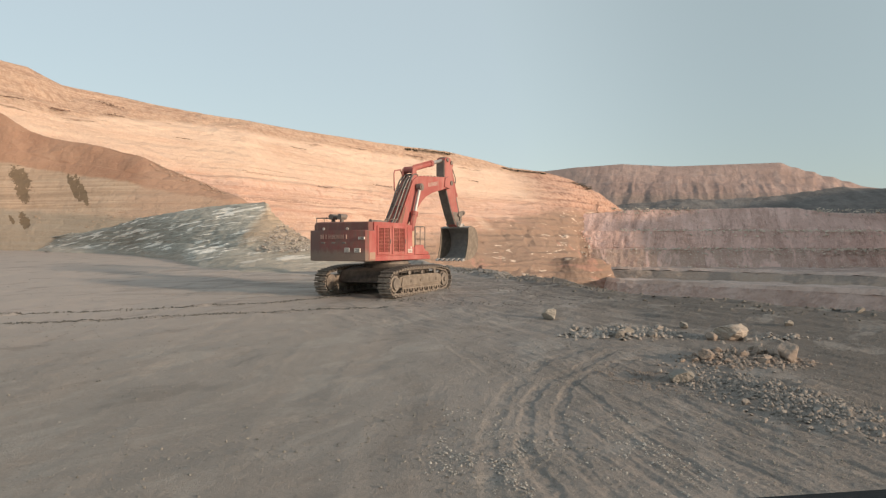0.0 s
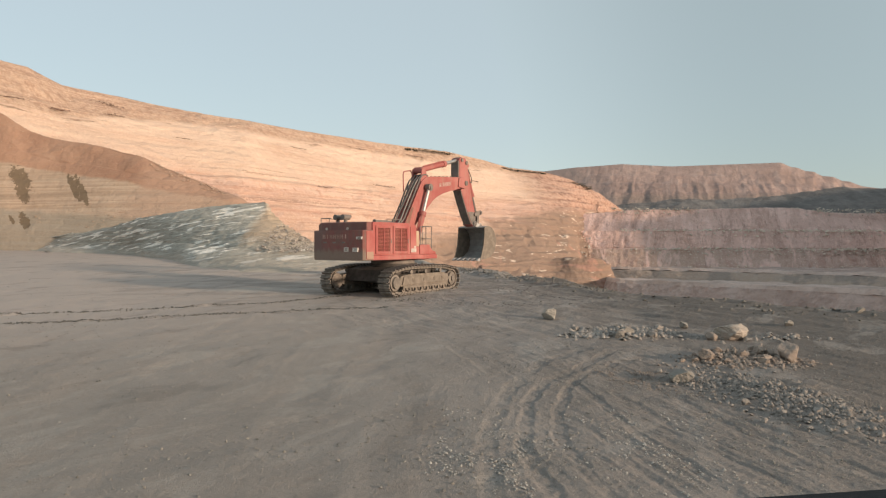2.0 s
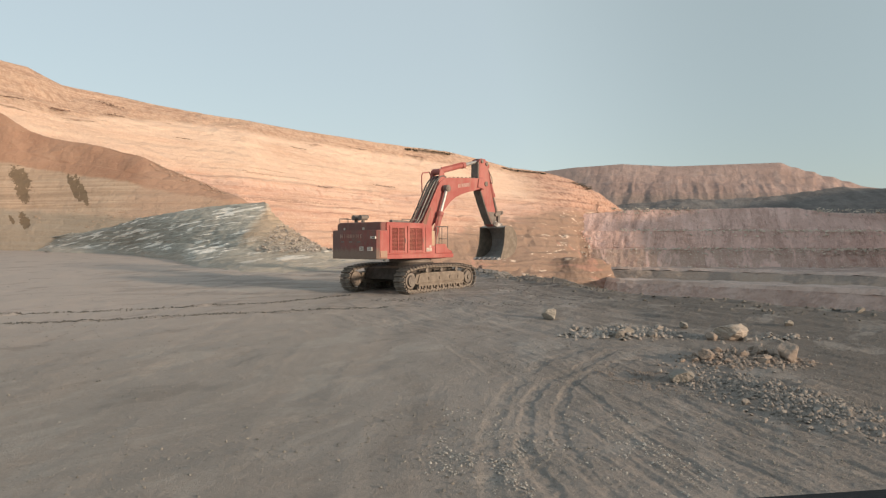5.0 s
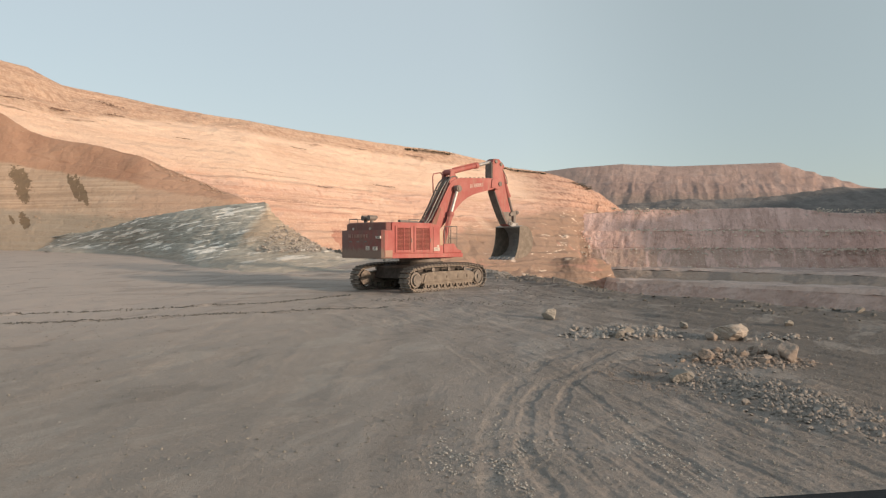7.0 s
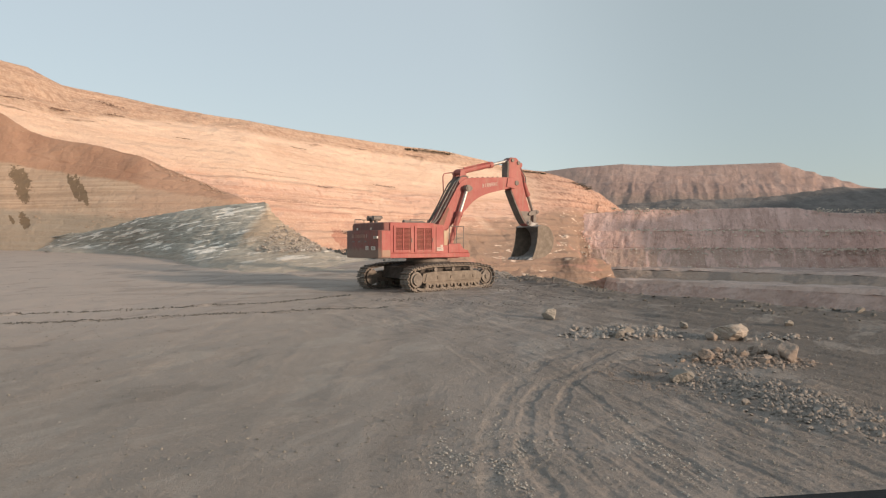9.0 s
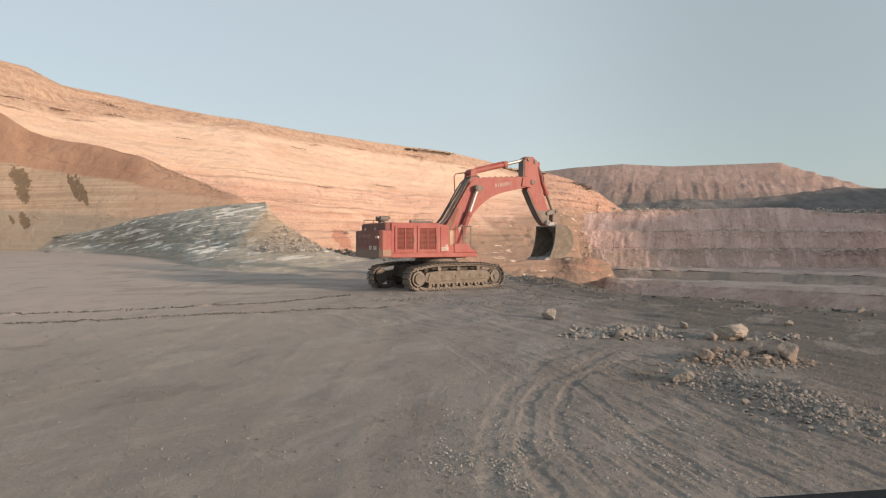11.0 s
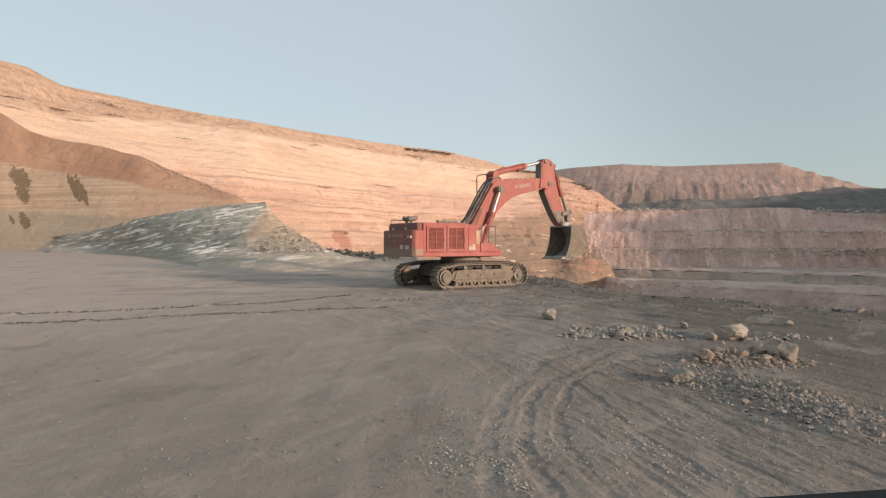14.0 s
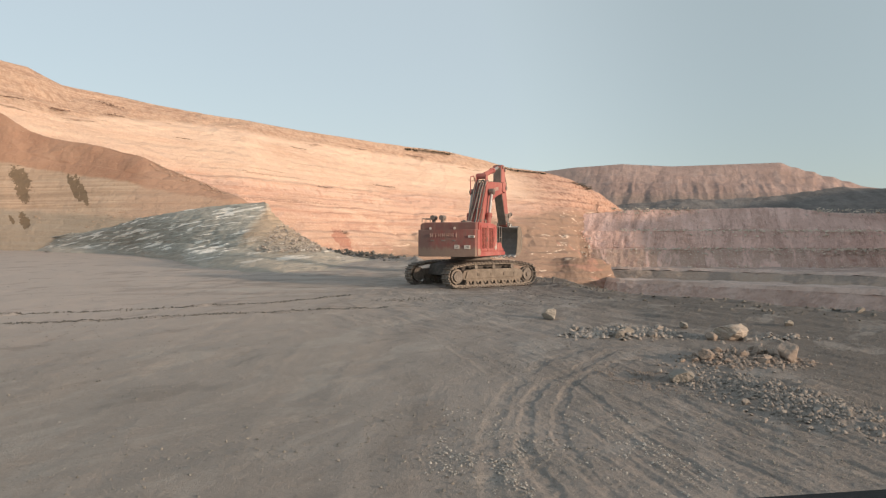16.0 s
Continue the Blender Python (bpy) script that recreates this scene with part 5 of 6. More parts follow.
def build_boom():
    outline = [(0.02, 2.62), (0.05, 2.95), (0.50, 3.75), (1.30, 5.00), (1.95, 6.02), (2.25, 6.40), (2.62, 6.62), (3.1, 6.70), (4.2, 6.78), (5.3, 6.85), (6.35, 6.92),
               (6.72, 6.88), (6.86, 6.66), (6.78, 6.42), (6.5, 6.26), (5.72, 6.08), (5.05, 5.94), (4.39, 5.78), (3.73, 5.56), (3.25, 5.28), (2.90, 4.96),
               (2.04, 4.18), (1.28, 3.54), (0.62, 2.82), (0.45, 2.6), (0.25, 2.5)]
    bm = bmesh.new()
    prism(bm, outline, -0.42, 0.42, 0.025)
    boom = part("boom", bm, M_BOOM, upper, "faded red boom")
    # flange bolts and weld edge along the top
    for x in np.arange(2.8, 6.3, 0.42):
        bm = bmesh.new()
        z = np.interp(x, [2.6, 4.2, 6.4], [6.63, 6.79, 6.93])
        box(bm, x - 0.05, x + 0.05, -0.40, -0.30, z, z + 0.045, 0.008)
        part("hose_clamp", bm, M_DARK, boom)
    for y in (-0.36, 0.30):
        bm = bmesh.new()
        prism(bm, [(2.15, 6.3), (2.28, 7.08), (2.45, 7.18), (2.62, 7.08), (2.85, 6.6)], y, y + 0.07, 0.012)
        part("cylinder_bracket", bm, M_BOOM, boom)
    # marker's mark on the boom: seven plain blocks
    for i in range(7):
        bm = bmesh.new()
        x = 4.05 + i * 0.19
        z = 6.14 + 0.030 * i
        w = 0.03 if i in (1, 6) else 0.07
        box(bm, x - w, x - w + 0.05, -0.432, -0.415, z, z + 0.24, 0.002)
        if i not in (1, 6):
            box(bm, x + w - 0.05, x + w, -0.432, -0.415, z, z + 0.24, 0.002)
            box(bm, x - w + 0.05, x + w - 0.05, -0.430, -0.415, z + 0.09, z + 0.15, 0.002)
        part("mark_block", bm, M_MARK, boom)
    # boom cylinders, one on each side
    foot, pin = (1.18, 2.50), (2.56, 6.00)
    for side in (-1, 1):
        y = side * 0.66
        d = Vector((pin[0] - foot[0], 0, pin[1] - foot[1]))
        at = lambda s: (foot[0] + d.x * s, y, foot[1] + d.z * s)
        bm = bmesh.new()
        rod(bm, at(0.0), at(0.55), 0.165, seg=22)
        rod(bm, at(0.52), at(0.58), 0.20, seg=22)
        rod(bm, (foot[0], y - 0.16, foot[1]), (foot[0], y + 0.16, foot[1]), 0.20, seg=20)
        pipe(bm, [(at(0.05)[0] - 0.19, y, at(0.05)[2]), (at(0.5)[0] - 0.19, y, at(0.5)[2])], 0.03)
        cyl = part("boom_cylinder", bm, M_BOOM, upper)
        bm = bmesh.new()
        rod(bm, at(0.56), at(0.97), 0.10, seg=20)
        part("piston_rod", bm, M_CHROME, cyl, "bright chromed piston rod")
        bm = bmesh.new()
        rod(bm, (pin[0], y - 0.15, pin[1]), (pin[0], y + 0.15, pin[1]), 0.21, seg=20)
        rod(bm, (pin[0], y + side * 0.14, pin[1]), (pin[0], y + side * 0.20, pin[1]), 0.12, seg=14)
        rod(bm, (pin[0] + 0.33, y * 0.75, pin[1] + 0.02), (pin[0] + 0.33, y * 0.95, pin[1] + 0.02), 0.12, seg=14)
        part("rod_end", bm, M_DARK, cyl)
    # hoses up the back of the boom
    for k, y in enumerate((-0.35, -0.23, -0.10, 0.04, 0.18, 0.31)):
        bm = bmesh.new()
        o = (0.03, 0.14, 0.06, 0.17, 0.08, 0.15)[k]
        pts = [(-0.25, y, 3.55 + 0.05 * k), (0.22 - o * 0.5, y, 3.80), (0.60 - o, y, 4.12), (1.15 - o, y, 4.95), (1.75 - o, y, 5.90), (2.02 - o * 0.6, y, 6.35), (2.3, y, 6.72 - 0.06 * (k % 2)), (2.6, y, 6.78), (2.9, y * 0.9, 6.74)]
        sway = (0.0, 0.05, -0.04, 0.07, -0.03, 0.04)[k]
        pts = [(px, py + sway * math.sin(1.3 * pz + k), pz) for px, py, pz in pts]
        pipe(bm, pts, 0.034 if k in (1, 4) else 0.046, 8)
        part("hydraulic_hose" if k not in (1, 4) else "steel_pipe", bm, M_PIPE if k in (1, 4) else M_RUBBER, boom)
    for p in ((1.05, 4.82), (1.72, 5.88)):
        bm = bmesh.new()
        box(bm, p[0] - 0.10, p[0] + 0.06, -0.40, 0.36, p[1] - 0.025, p[1] + 0.025, 0.008)
        part("hose_bracket", bm, M_DARK, boom)
    bm = bmesh.new()
    pipe(bm, [(1.62, 0.5, 5.75), (1.58, 0.5, 6.75), (1.68, 0.5, 6.93), (2.3, 0.5, 7.04), (2.5, 0.5, 6.75)], 0.035)
    part("guard_rail", bm, M_BOOM, boom, "bent red guard bar")
    # arm cylinder on top
    a, b = Vector((2.46, 0, 7.03)), Vector((6.62, 0, 8.06))
    at = lambda s: a + (b - a) * s
    bm = bmesh.new()
    rod(bm, at(0.0), at(0.62), 0.165, seg=22)
    rod(bm, at(0.58), at(0.645), 0.20, seg=22)
    rod(bm, (a.x, -0.28, a.z), (a.x, 0.28, a.z), 0.19, seg=18)
    pipe(bm, [at(0.06) + Vector((0, -0.12, 0.2)), at(0.57) + Vector((0, -0.12, 0.2))], 0.035)
    cyl = part("arm_cylinder", bm, M_BOOM, upper)
    bm = bmesh.new()
    rod(bm, at(0.63), at(0.985), 0.105, seg=20)
    part("piston_rod", bm, M_CHROME, cyl, "bright chromed piston rod")
    bm = bmesh.new()
    rod(bm, (b.x, -0.17, b.z), (b.x, 0.17, b.z), 0.19, seg=18)
    part("rod_end", bm, M_DARK, cyl)
    # arm
    bm = bmesh.new()
    prism(bm, [(6.38, 8.00), (6.45, 8.16), (6.62, 8.24), (7.02, 8.24), (7.22, 8.12), (7.36, 7.84), (7.48, 7.2), (7.62, 6.6), (7.95, 5.6), (8.27, 4.75), (8.36, 4.5),
               (8.34, 4.2), (8.26, 3.92), (8.08, 3.82), (7.92, 3.92), (7.55, 4.45), (7.05, 5.3), (6.62, 6.1), (6.42, 6.55), (6.36, 7.2)], -0.30, 0.30, 0.025)
    arm = part("arm", bm, M_BOOM, upper, "faded red dipper arm")
    for y in (-0.50, 0.34):
        bm = bmesh.new()
        prism(bm, [(6.0, 6.30), (6.1, 6.86), (6.5, 6.98), (6.95, 6.88), (7.08, 6.6), (6.98, 6.36), (6.7, 6.22)], y, y + 0.16, 0.02)
        part("pin_plate", bm, M_BOOM, boom)
    bm = bmesh.new()
    rod(bm, (6.85, -0.56, 6.58), (6.85, 0.56, 6.58), 0.16, seg=22)
    part("arm_pin", bm, M_DARK, arm)
    bm = bmesh.new()
    for x, z in ((6.66, 8.06), (7.2, 7.92)):
        rod(bm, (x, -0.37, z), (x, 0.37, z), 0.12, seg=18)
    part("pin_boss", bm, M_DARK, arm)
    # dark plate laid over the arm's inner edge
    bm = bmesh.new()
    prism(bm, [(6.37, 8.0), (6.36, 7.2), (6.40, 6.6), (6.31, 6.6), (6.27, 7.2), (6.29, 8.0)], -0.27, 0.27, 0.012)
    prism(bm, [(6.60, 6.12), (7.03, 5.31), (7.53, 4.46), (7.88, 3.98), (7.80, 3.98), (7.45, 4.44), (6.95, 5.29), (6.52, 6.1)], -0.29, 0.29, 0.012)
    part("inner_plate", bm, M_DARK, arm, "dark inner face of the arm")
    for y in (-0.314, 0.303):
        bm = bmesh.new()
        prism(bm, [(7.38, 4.78), (8.24, 4.78), (8.34, 4.5), (8.32, 4.2), (8.24, 3.94), (8.08, 3.85), (7.93, 3.94), (7.57, 4.46)], y, y + 0.011, 0.0)
        part("tip_plate", bm, M_DARK, arm, "greasy dark plate at the arm's tip")
    # bucket cylinder on the outer edge, with its linkage
    a, b = Vector((7.52, 0, 7.82)), Vector((8.86, 0, 4.75))
    bm = bmesh.new()
    rod(bm, at2(a, b, 0.0), at2(a, b, 0.62), 0.145, seg=20)
    rod(bm, at2(a, b, 0.58), at2(a, b, 0.65), 0.18, seg=20)
    rod(bm, (a.x, -0.2, a.z), (a.x, 0.2, a.z), 0.16, seg=16)
    box(bm, 7.25, 7.6, -0.14, 0.14, 7.7, 7.92, 0.02)
    cyl = part("bucket_cylinder", bm, M_BOOM, upper)
    bm = bmesh.new()
    rod(bm, at2(a, b, 0.64), at2(a, b, 0.99), 0.085, seg=18)
    part("piston_rod", bm, M_DARK, cyl)
    bm = bmesh.new()
    pipe(bm, [(7.45, -0.25, 7.6), (7.9, -0.25, 7.05), (7.95, -0.25, 6.7), (7.72, -0.25, 6.75)], 0.03)
    part("hose_loop", bm, M_RUBBER, cyl)
    for y in (-0.40, 0.32):
        bm = bmesh.new()
        prism(bm, [(8.12, 4.62), (8.2, 4.78), (8.86, 4.92), (8.98, 4.78), (8.88, 4.62), (8.3, 4.5)], y, y + 0.08, 0.015)
        part("rocker_link", bm, M_DARK, arm, "oily dark rocker link")
    bm = bmesh.new()
    prism(bm, [(8.74, 4.80), (8.92, 4.86), (9.02, 4.72), (8.98, 4.2), (8.88, 3.82), (8.72, 3.84), (8.72, 4.3)], -0.20, 0.20, 0.03)
    rod(bm, (8.87, -0.45, 4.76), (8.87, 0.45, 4.76), 0.11, seg=16)
    rod(bm, (8.82, -0.45, 3.88), (8.82, 0.45, 3.88), 0.11, seg=16)
    part("bucket_link", bm, M_DARK, arm)
    bm = bmesh.new()
    rod(bm, (8.20, -0.42, 4.62), (8.20, 0.42, 4.62), 0.12, seg=16)
    part("link_pin", bm, M_DARK, arm)
    # bucket
    shell = [(8.30, 3.80), (8.75, 3.88), (9.25, 3.78), (9.62, 3.46), (9.80, 2.98), (9.76, 2.50), (9.48, 2.08), (9.0, 1.80), (8.4, 1.68), (7.82, 1.66)]
    inner = [(7.86, 1.73), (8.38, 1.75), (8.96, 1.87), (9.42, 2.13), (9.69, 2.53), (9.73, 2.97), (9.56, 3.41), (9.22, 3.71), (8.75, 3.81), (8.32, 3.73)]
    bm = bmesh.new()
    prism(bm, shell + inner, -1.0, 1.0, 0.0)
    bucket = part("bucket", bm, M_BUCKET, upper, "worn dark steel bucket")
    for y in (-1.04, 0.99):
        bm = bmesh.new()
        prism(bm, shell[:-1] + [(7.74, 1.64), (7.98, 2.1), (8.16, 2.6), (8.27, 3.2)], y, y + 0.05, 0.012)
        part("side_plate", bm, M_FRAME, bucket, "dust-covered bucket side")
    for y in (-0.42, 0.34):
        bm = bmesh.new()
        prism(bm, [(7.98, 3.9), (8.0, 4.12), (8.18, 4.2), (8.4, 4.05), (8.66, 4.0), (8.85, 4.06), (9.0, 3.92), (8.95, 3.80), (8.35, 3.78)], y, y + 0.08, 0.012)
        part("bucket_ear", bm, M_BUCKET, bucket)
    bm = bmesh.new()
    rod(bm, (8.14, -0.48, 4.02), (8.14, 0.48, 4.02), 0.12, seg=18)
    part("bucket_pin", bm, M_DARK, bucket)
    bm = bmesh.new()
    box(bm, 7.72, 8.0, -1.02, 1.02, 1.64, 1.73, 0.015)
    part("cutting_lip", bm, M_BUCKET, bucket)
    for y in np.linspace(-0.92, 0.92, 6):
        bm = bmesh.new()
        prism(bm, [(7.86, 1.77), (7.86, 1.60), (7.62, 1.56), (7.42, 1.60), (7.60, 1.72)], y - 0.075, y + 0.075, 0.015)
        part("tooth", bm, M_BUCKET, bucket, "worn steel bucket tooth")


def at2(a, b, s):
    return a + (b - a) * s


build_upper()


# ---- loose stones ----
def rock_mesh(seed, sub=4):
    bm = bmesh.new()
    bmesh.ops.create_icosphere(bm, subdivisions=sub, radius=1.0)
    rs = random.Random(seed)
    cuts = [Vector((rs.gauss(0, 1), rs.gauss(0, 1), rs.gauss(0, 0.8))).normalized() for _ in range(13)]
    depth = [rs.uniform(0.48, 0.86) for _ in cuts]
    off = Vector((seed * 3.1, seed * 1.7, 0))
    for v in bm.verts:
        p = v.co.copy()
        for c, d in zip(cuts, depth):
            over = p.dot(c) - d
            if over > 0:
                p -= c * over * 0.97
        p *= 1 + 0.14 * noise.noise(p * 1.8 + off) + 0.09 * noise.noise(p * 4.5 + off) + 0.05 * noise.noise(p * 10 + off)
        v.co = p
    lo = min(v.co.z for v in bm.verts)
    for v in bm.verts:
        v.co.z = max(v.co.z, lo + 0.15)
    return bm


STONES = []
for k in range(7):
    b = rock_mesh(k + 3)
    me = bpy.data.meshes.new("boulder")
    b.to_mesh(me)
    b.free()
    STONES.append(me)


def stone(name, x, y, w, h, material, label, k, turn=0.0, group=""):
    me = STONES[k % 7].copy()
    me.materials.append(material)
    ob = tagged(new(name, me), label, "rock", group)
    z = float(ground_z(np.array([x]), np.array([y]))[0])
    xs = [v.co.x for v in me.vertices]
    zs = [v.co.z for v in me.vertices]
    sx, sz = w / (max(xs) - min(xs)), h / (max(zs) - min(zs))
    ob.matrix_world = Matrix.Translation((x, y, z - min(zs) * sz - 0.12 * h)) @ Matrix.Rotation(radians(turn), 4, "Z") @ Matrix.Diagonal((sx, sx * 0.85, sz, 1))
    return ob


def build_rocks():
    stone("boulder", 9.5, 21.3, 1.02, 0.60, M_ROCK_PALE, "pale pinkish sandstone boulder on the dirt", 0, 20)
    stone("boulder", 4.2, 25.4, 0.60, 0.50, M_ROCK_WHITE, "pale weathered boulder standing alone", 5, 200)
    stone("boulder", 9.35, 17.6, 0.62, 0.60, M_ROCK_TAN, "tan crumbly boulder on the rubble", 2, 10)
    stone("boulder", 8.75, 18.0, 0.50, 0.38, M_ROCK_TAN, "brown cracked boulder among rubble", 3, 40)
    stone("boulder", 5.7, 15.5, 0.56, 0.32, M_ROCK_GREY, "grey angular boulder in the dirt", 0, 75)
    stone("boulder", 6.1, 21.7, 0.53, 0.27, M_ROCK_GREY, "flat grey stone beside others", 5, 60)
    stone("boulder", 5.7, 21.3, 0.40, 0.26, M_ROCK_GREY, "flat grey stone beside others", 6, 0)
    stone("boulder", 8.7, 21.1, 0.42, 0.28, M_ROCK_TAN, "small tan boulder near a larger one", 1, 140)
    stone("boulder", 8.7, 23.5, 0.30, 0.28, M_ROCK_GREY, "small grey stone on the dirt", 2, 90)
    stone("boulder", 12.8, 24.1, 0.38, 0.24, M_ROCK_GREY, "small grey stone on the dirt", 3, 0)
    stone("boulder", 17.7, 27.6, 0.45, 0.26, M_ROCK_GREY, "grey stone at the bench edge", 4, 33)
    stone("boulder", 7.1, 17.6, 0.44, 0.30, M_ROCK_TAN, "tan stone on the rubble", 5, 10)
    rs = random.Random(11)
    # rubble heap: centre line, spread, count, sizes, material
    heaps = [((8.6, 17.9), 0.75, 0.45, 50, (0.10, 0.32), M_ROCK_TAN, "tan stone in the rubble heap"),
             ((7.1, 17.6), 0.5, 0.35, 40, (0.08, 0.20), M_ROCK_TAN, "tan stone in the rubble heap"),
             ((6.5, 15.2), 0.5, 0.7, 60, (0.07, 0.16), M_RUBBLE, "grey stone in the rubble spill"),
             ((7.1, 13.5), 0.55, 0.6, 70, (0.07, 0.18), M_RUBBLE, "grey stone in the rubble spill"),
             ((7.7, 12.3), 0.6, 0.5, 60, (0.06, 0.16), M_RUBBLE, "grey stone in the rubble spill"),
             ((6.3, 22.4), 0.7, 0.55, 45, (0.10, 0.34), M_RUBBLE, "grey stone on the scraped dirt"),
             ((4.9, 21.8), 0.4, 0.25, 14, (0.10, 0.30), M_RUBBLE, "grey stone on the scraped dirt")]
    for (cx, cy), sx, sy, n, (lo, hi), m, label in heaps:
        for _ in range(n):
            w = lo + (hi - lo) * rs.random() ** 2.2
            stone("stone", rs.gauss(cx, sx), rs.gauss(cy, sy), w, w * rs.uniform(0.45, 0.8), m, label, rs.randrange(7), rs.uniform(0, 360), label.split(" in ")[0] + "s")


def gravel(name, pts, sizes, material, label):
    """Many small angular stones in one mesh."""
    rng = np.random.default_rng(len(pts))
    base = np.array([(1, 0, 0), (-1, 0, 0), (0, 1, 0), (0, -1, 0), (0, 0, 1), (0.5, 0.5, 0.6), (-0.6, 0.4, 0.5), (0.3, -0.7, 0.5)])
    tri = np.array([(0, 2, 5), (2, 4, 5), (4, 0, 5), (2, 1, 6), (1, 4, 6), (4, 2, 6), (0, 4, 7), (4, 3, 7), (3, 0, 7), (1, 3, 4)])
    n = len(pts)
    a = rng.uniform(0, math.tau, n)
    V = base[None] * (1 + rng.uniform(-0.35, 0.35, (n, 8, 3)))
    V = V * (np.array(sizes)[:, None, None] * 0.5) * rng.uniform((0.75, 0.55, 0.5), (1.2, 1.0, 1.0), (n, 3))[:, None]
    V[..., 2] += V[..., 0] * rng.uniform(-0.5, 0.5, (n, 1)) + V[..., 1] * rng.uniform(-0.4, 0.4, (n, 1))
    c, s = np.cos(a)[:, None], np.sin(a)[:, None]
    V = np.stack([V[..., 0] * c - V[..., 1] * s, V[..., 0] * s + V[..., 1] * c, V[..., 2]], -1) + np.array(pts)[:, None]
    F = (tri[None] + 8 * np.arange(n)[:, None, None]).reshape(-1, 3)
    me = bpy.data.meshes.new(name)
    me.vertices.add(n * 8)
    me.vertices.foreach_set("co", V.reshape(-1).astype(np.float32))
    me.loops.add(F.size)
    me.loops.foreach_set("vertex_index", F.reshape(-1).astype(np.int32))
    me.polygons.add(len(F))
    me.polygons.foreach_set("loop_start", np.arange(0, F.size, 3, dtype=np.int32))
    me.update(calc_edges=True)
    me.materials.append(material)
    return tagged(new(name, me), label, "gravel", kind="stuff")


def build_gravel():
    rng = np.random.default_rng(4)

    def lay(x, y, w):
        z = ground_z(x, y)
        return np.stack([x, y, z + 0.05 * w], -1), w
    # thin scatter over the bench, thicker by the ruts and the rubble
    n = 46000
    r = 7.5 + 45 * rng.random(n) ** 1.6
    th = rng.uniform(-0.68, 0.68, n)
    x, y = r * np.sin(th), r * np.cos(th)
    keep = (0.30 + 0.7 * smooth(-2.0, 2.5, x)) * np.clip(0.4 + 1.4 * fbm(x / 1.8, y / 1.8, 0.0, 3), 0.03, 1) > rng.random(n)
    x, y = x[keep], y[keep]
    w = 0.016 + 0.06 * rng.random(len(x)) ** 4
    gravel("gravel", *lay(x, y, w), M_ROCK_GREY, "loose grey gravel scattered on packed dirt")
    n = 16000
    r = 7.6 + 16 * rng.random(n) ** 1.3
    th = rng.uniform(-0.62, 0.62, n)
    x, y = r * np.sin(th), r * np.cos(th)
    keep = np.clip((0.10 + 0.9 * smooth(-0.5, 1.5, x)) * (2.4 * fbm(x / 0.9, y / 0.9, 3.0, 3) - 0.25), 0.012, 1) > rng.random(n)
    x, y = x[keep], y[keep]
    w = 0.016 + 0.036 * rng.random(len(x)) ** 3
    gravel("pebbles", *lay(x, y, w), M_PEBBLE, "small pale pebbles strewn on the dirt")
    # fine grit lying in drifts
    n = 60000
    r = 7.4 + 11 * rng.random(n) ** 1.4
    th = rng.uniform(-0.64, 0.64, n)
    x, y = r * np.sin(th), r * np.cos(th)
    keep = np.clip((0.12 + 0.88 * smooth(-2.5, 2.0, x)) * (0.25 + 1.9 * fbm(x / 0.7, y / 1.1, 6.0, 4, 0.6)), 0.02, 1) > rng.random(n)
    x, y = x[keep], y[keep]
    gravel("grit", *lay(x, y, 0.010 + 0.022 * rng.random(len(x)) ** 2), M_ROCK_GREY, "fine grey grit lying in drifts on dirt")
    # rubble fines
    n = 5600
    t = rng.random(n) ** 0.8
    x = np.interp(t, [0, 0.25, 0.5, 0.75, 1], [6.0, 6.6, 7.2, 7.7, 8.6]) + rng.normal(0, 0.55, n)
    y = np.interp(t, [0, 0.25, 0.5, 0.75, 1], [16.5, 14.9, 13.4, 12.3, 11.3]) + rng.normal(0, 0.6, n)
    keep = fbm(x / 0.8, y / 0.8, 5.0, 3) > -0.35 + 0.5 * rng.random(n) - 0.35
    x, y = x[keep], y[keep]
    gravel("rubble", *lay(x, y, 0.02 + 0.135 * rng.random(len(x)) ** 4), M_RUBBLE, "broken grey rubble spilled on the ground")
    n = 2600
    x, y = rng.normal(8.2, 0.75, n), rng.normal(17.6, 0.40, n)
    gravel("heap_rubble", *lay(x, y, 0.03 + 0.14 * rng.random(n) ** 4), M_ROCK_TAN, "tan rubble heaped round the boulders")
    for cx, cy, sx, sy, n in ((6.3, 22.4, 0.75, 0.6, 1500), (4.9, 21.8, 0.45, 0.25, 350), (10.6, 21.4, 1.2, 0.4, 200)):
        x, y = rng.normal(cx, sx, n), rng.normal(cy, sy, n)
        gravel("stone_patch", *lay(x, y, 0.04 + 0.24 * rng.random(n) ** 4), M_RUBBLE, "grey stones pushed together on the dirt")
    # tan gravel spread, and pale grit by the wheel tracks
    for name, cx, cy, sx, sy, n, m, label in (("tan_gravel", 4.95, 15.9, 0.6, 0.8, 2200, M_ROCK_TAN, "tan gravel spread on the dirt"),
                                              ("tan_gravel", 12.0, 16.0, 1.2, 0.8, 500, M_ROCK_TAN, "tan gravel spread on the dirt"),
                                              ("grit", 1.1, 9.8, 0.45, 1.0, 1800, M_PEBBLE, "pale grit beside wheel tracks"),
                                              ("grit", 0.35, 10.6, 0.35, 1.0, 900, M_PEBBLE, "pale grit beside wheel tracks"),
                                              ("grit", 3.4, 11.2, 0.8, 1.4, 1100, M_PEBBLE, "pale grit beside wheel tracks"),
                                              ("grit", 5.6, 11.2, 0.8, 1.2, 800, M_ROCK_GREY, "grey grit beside wheel tracks")):
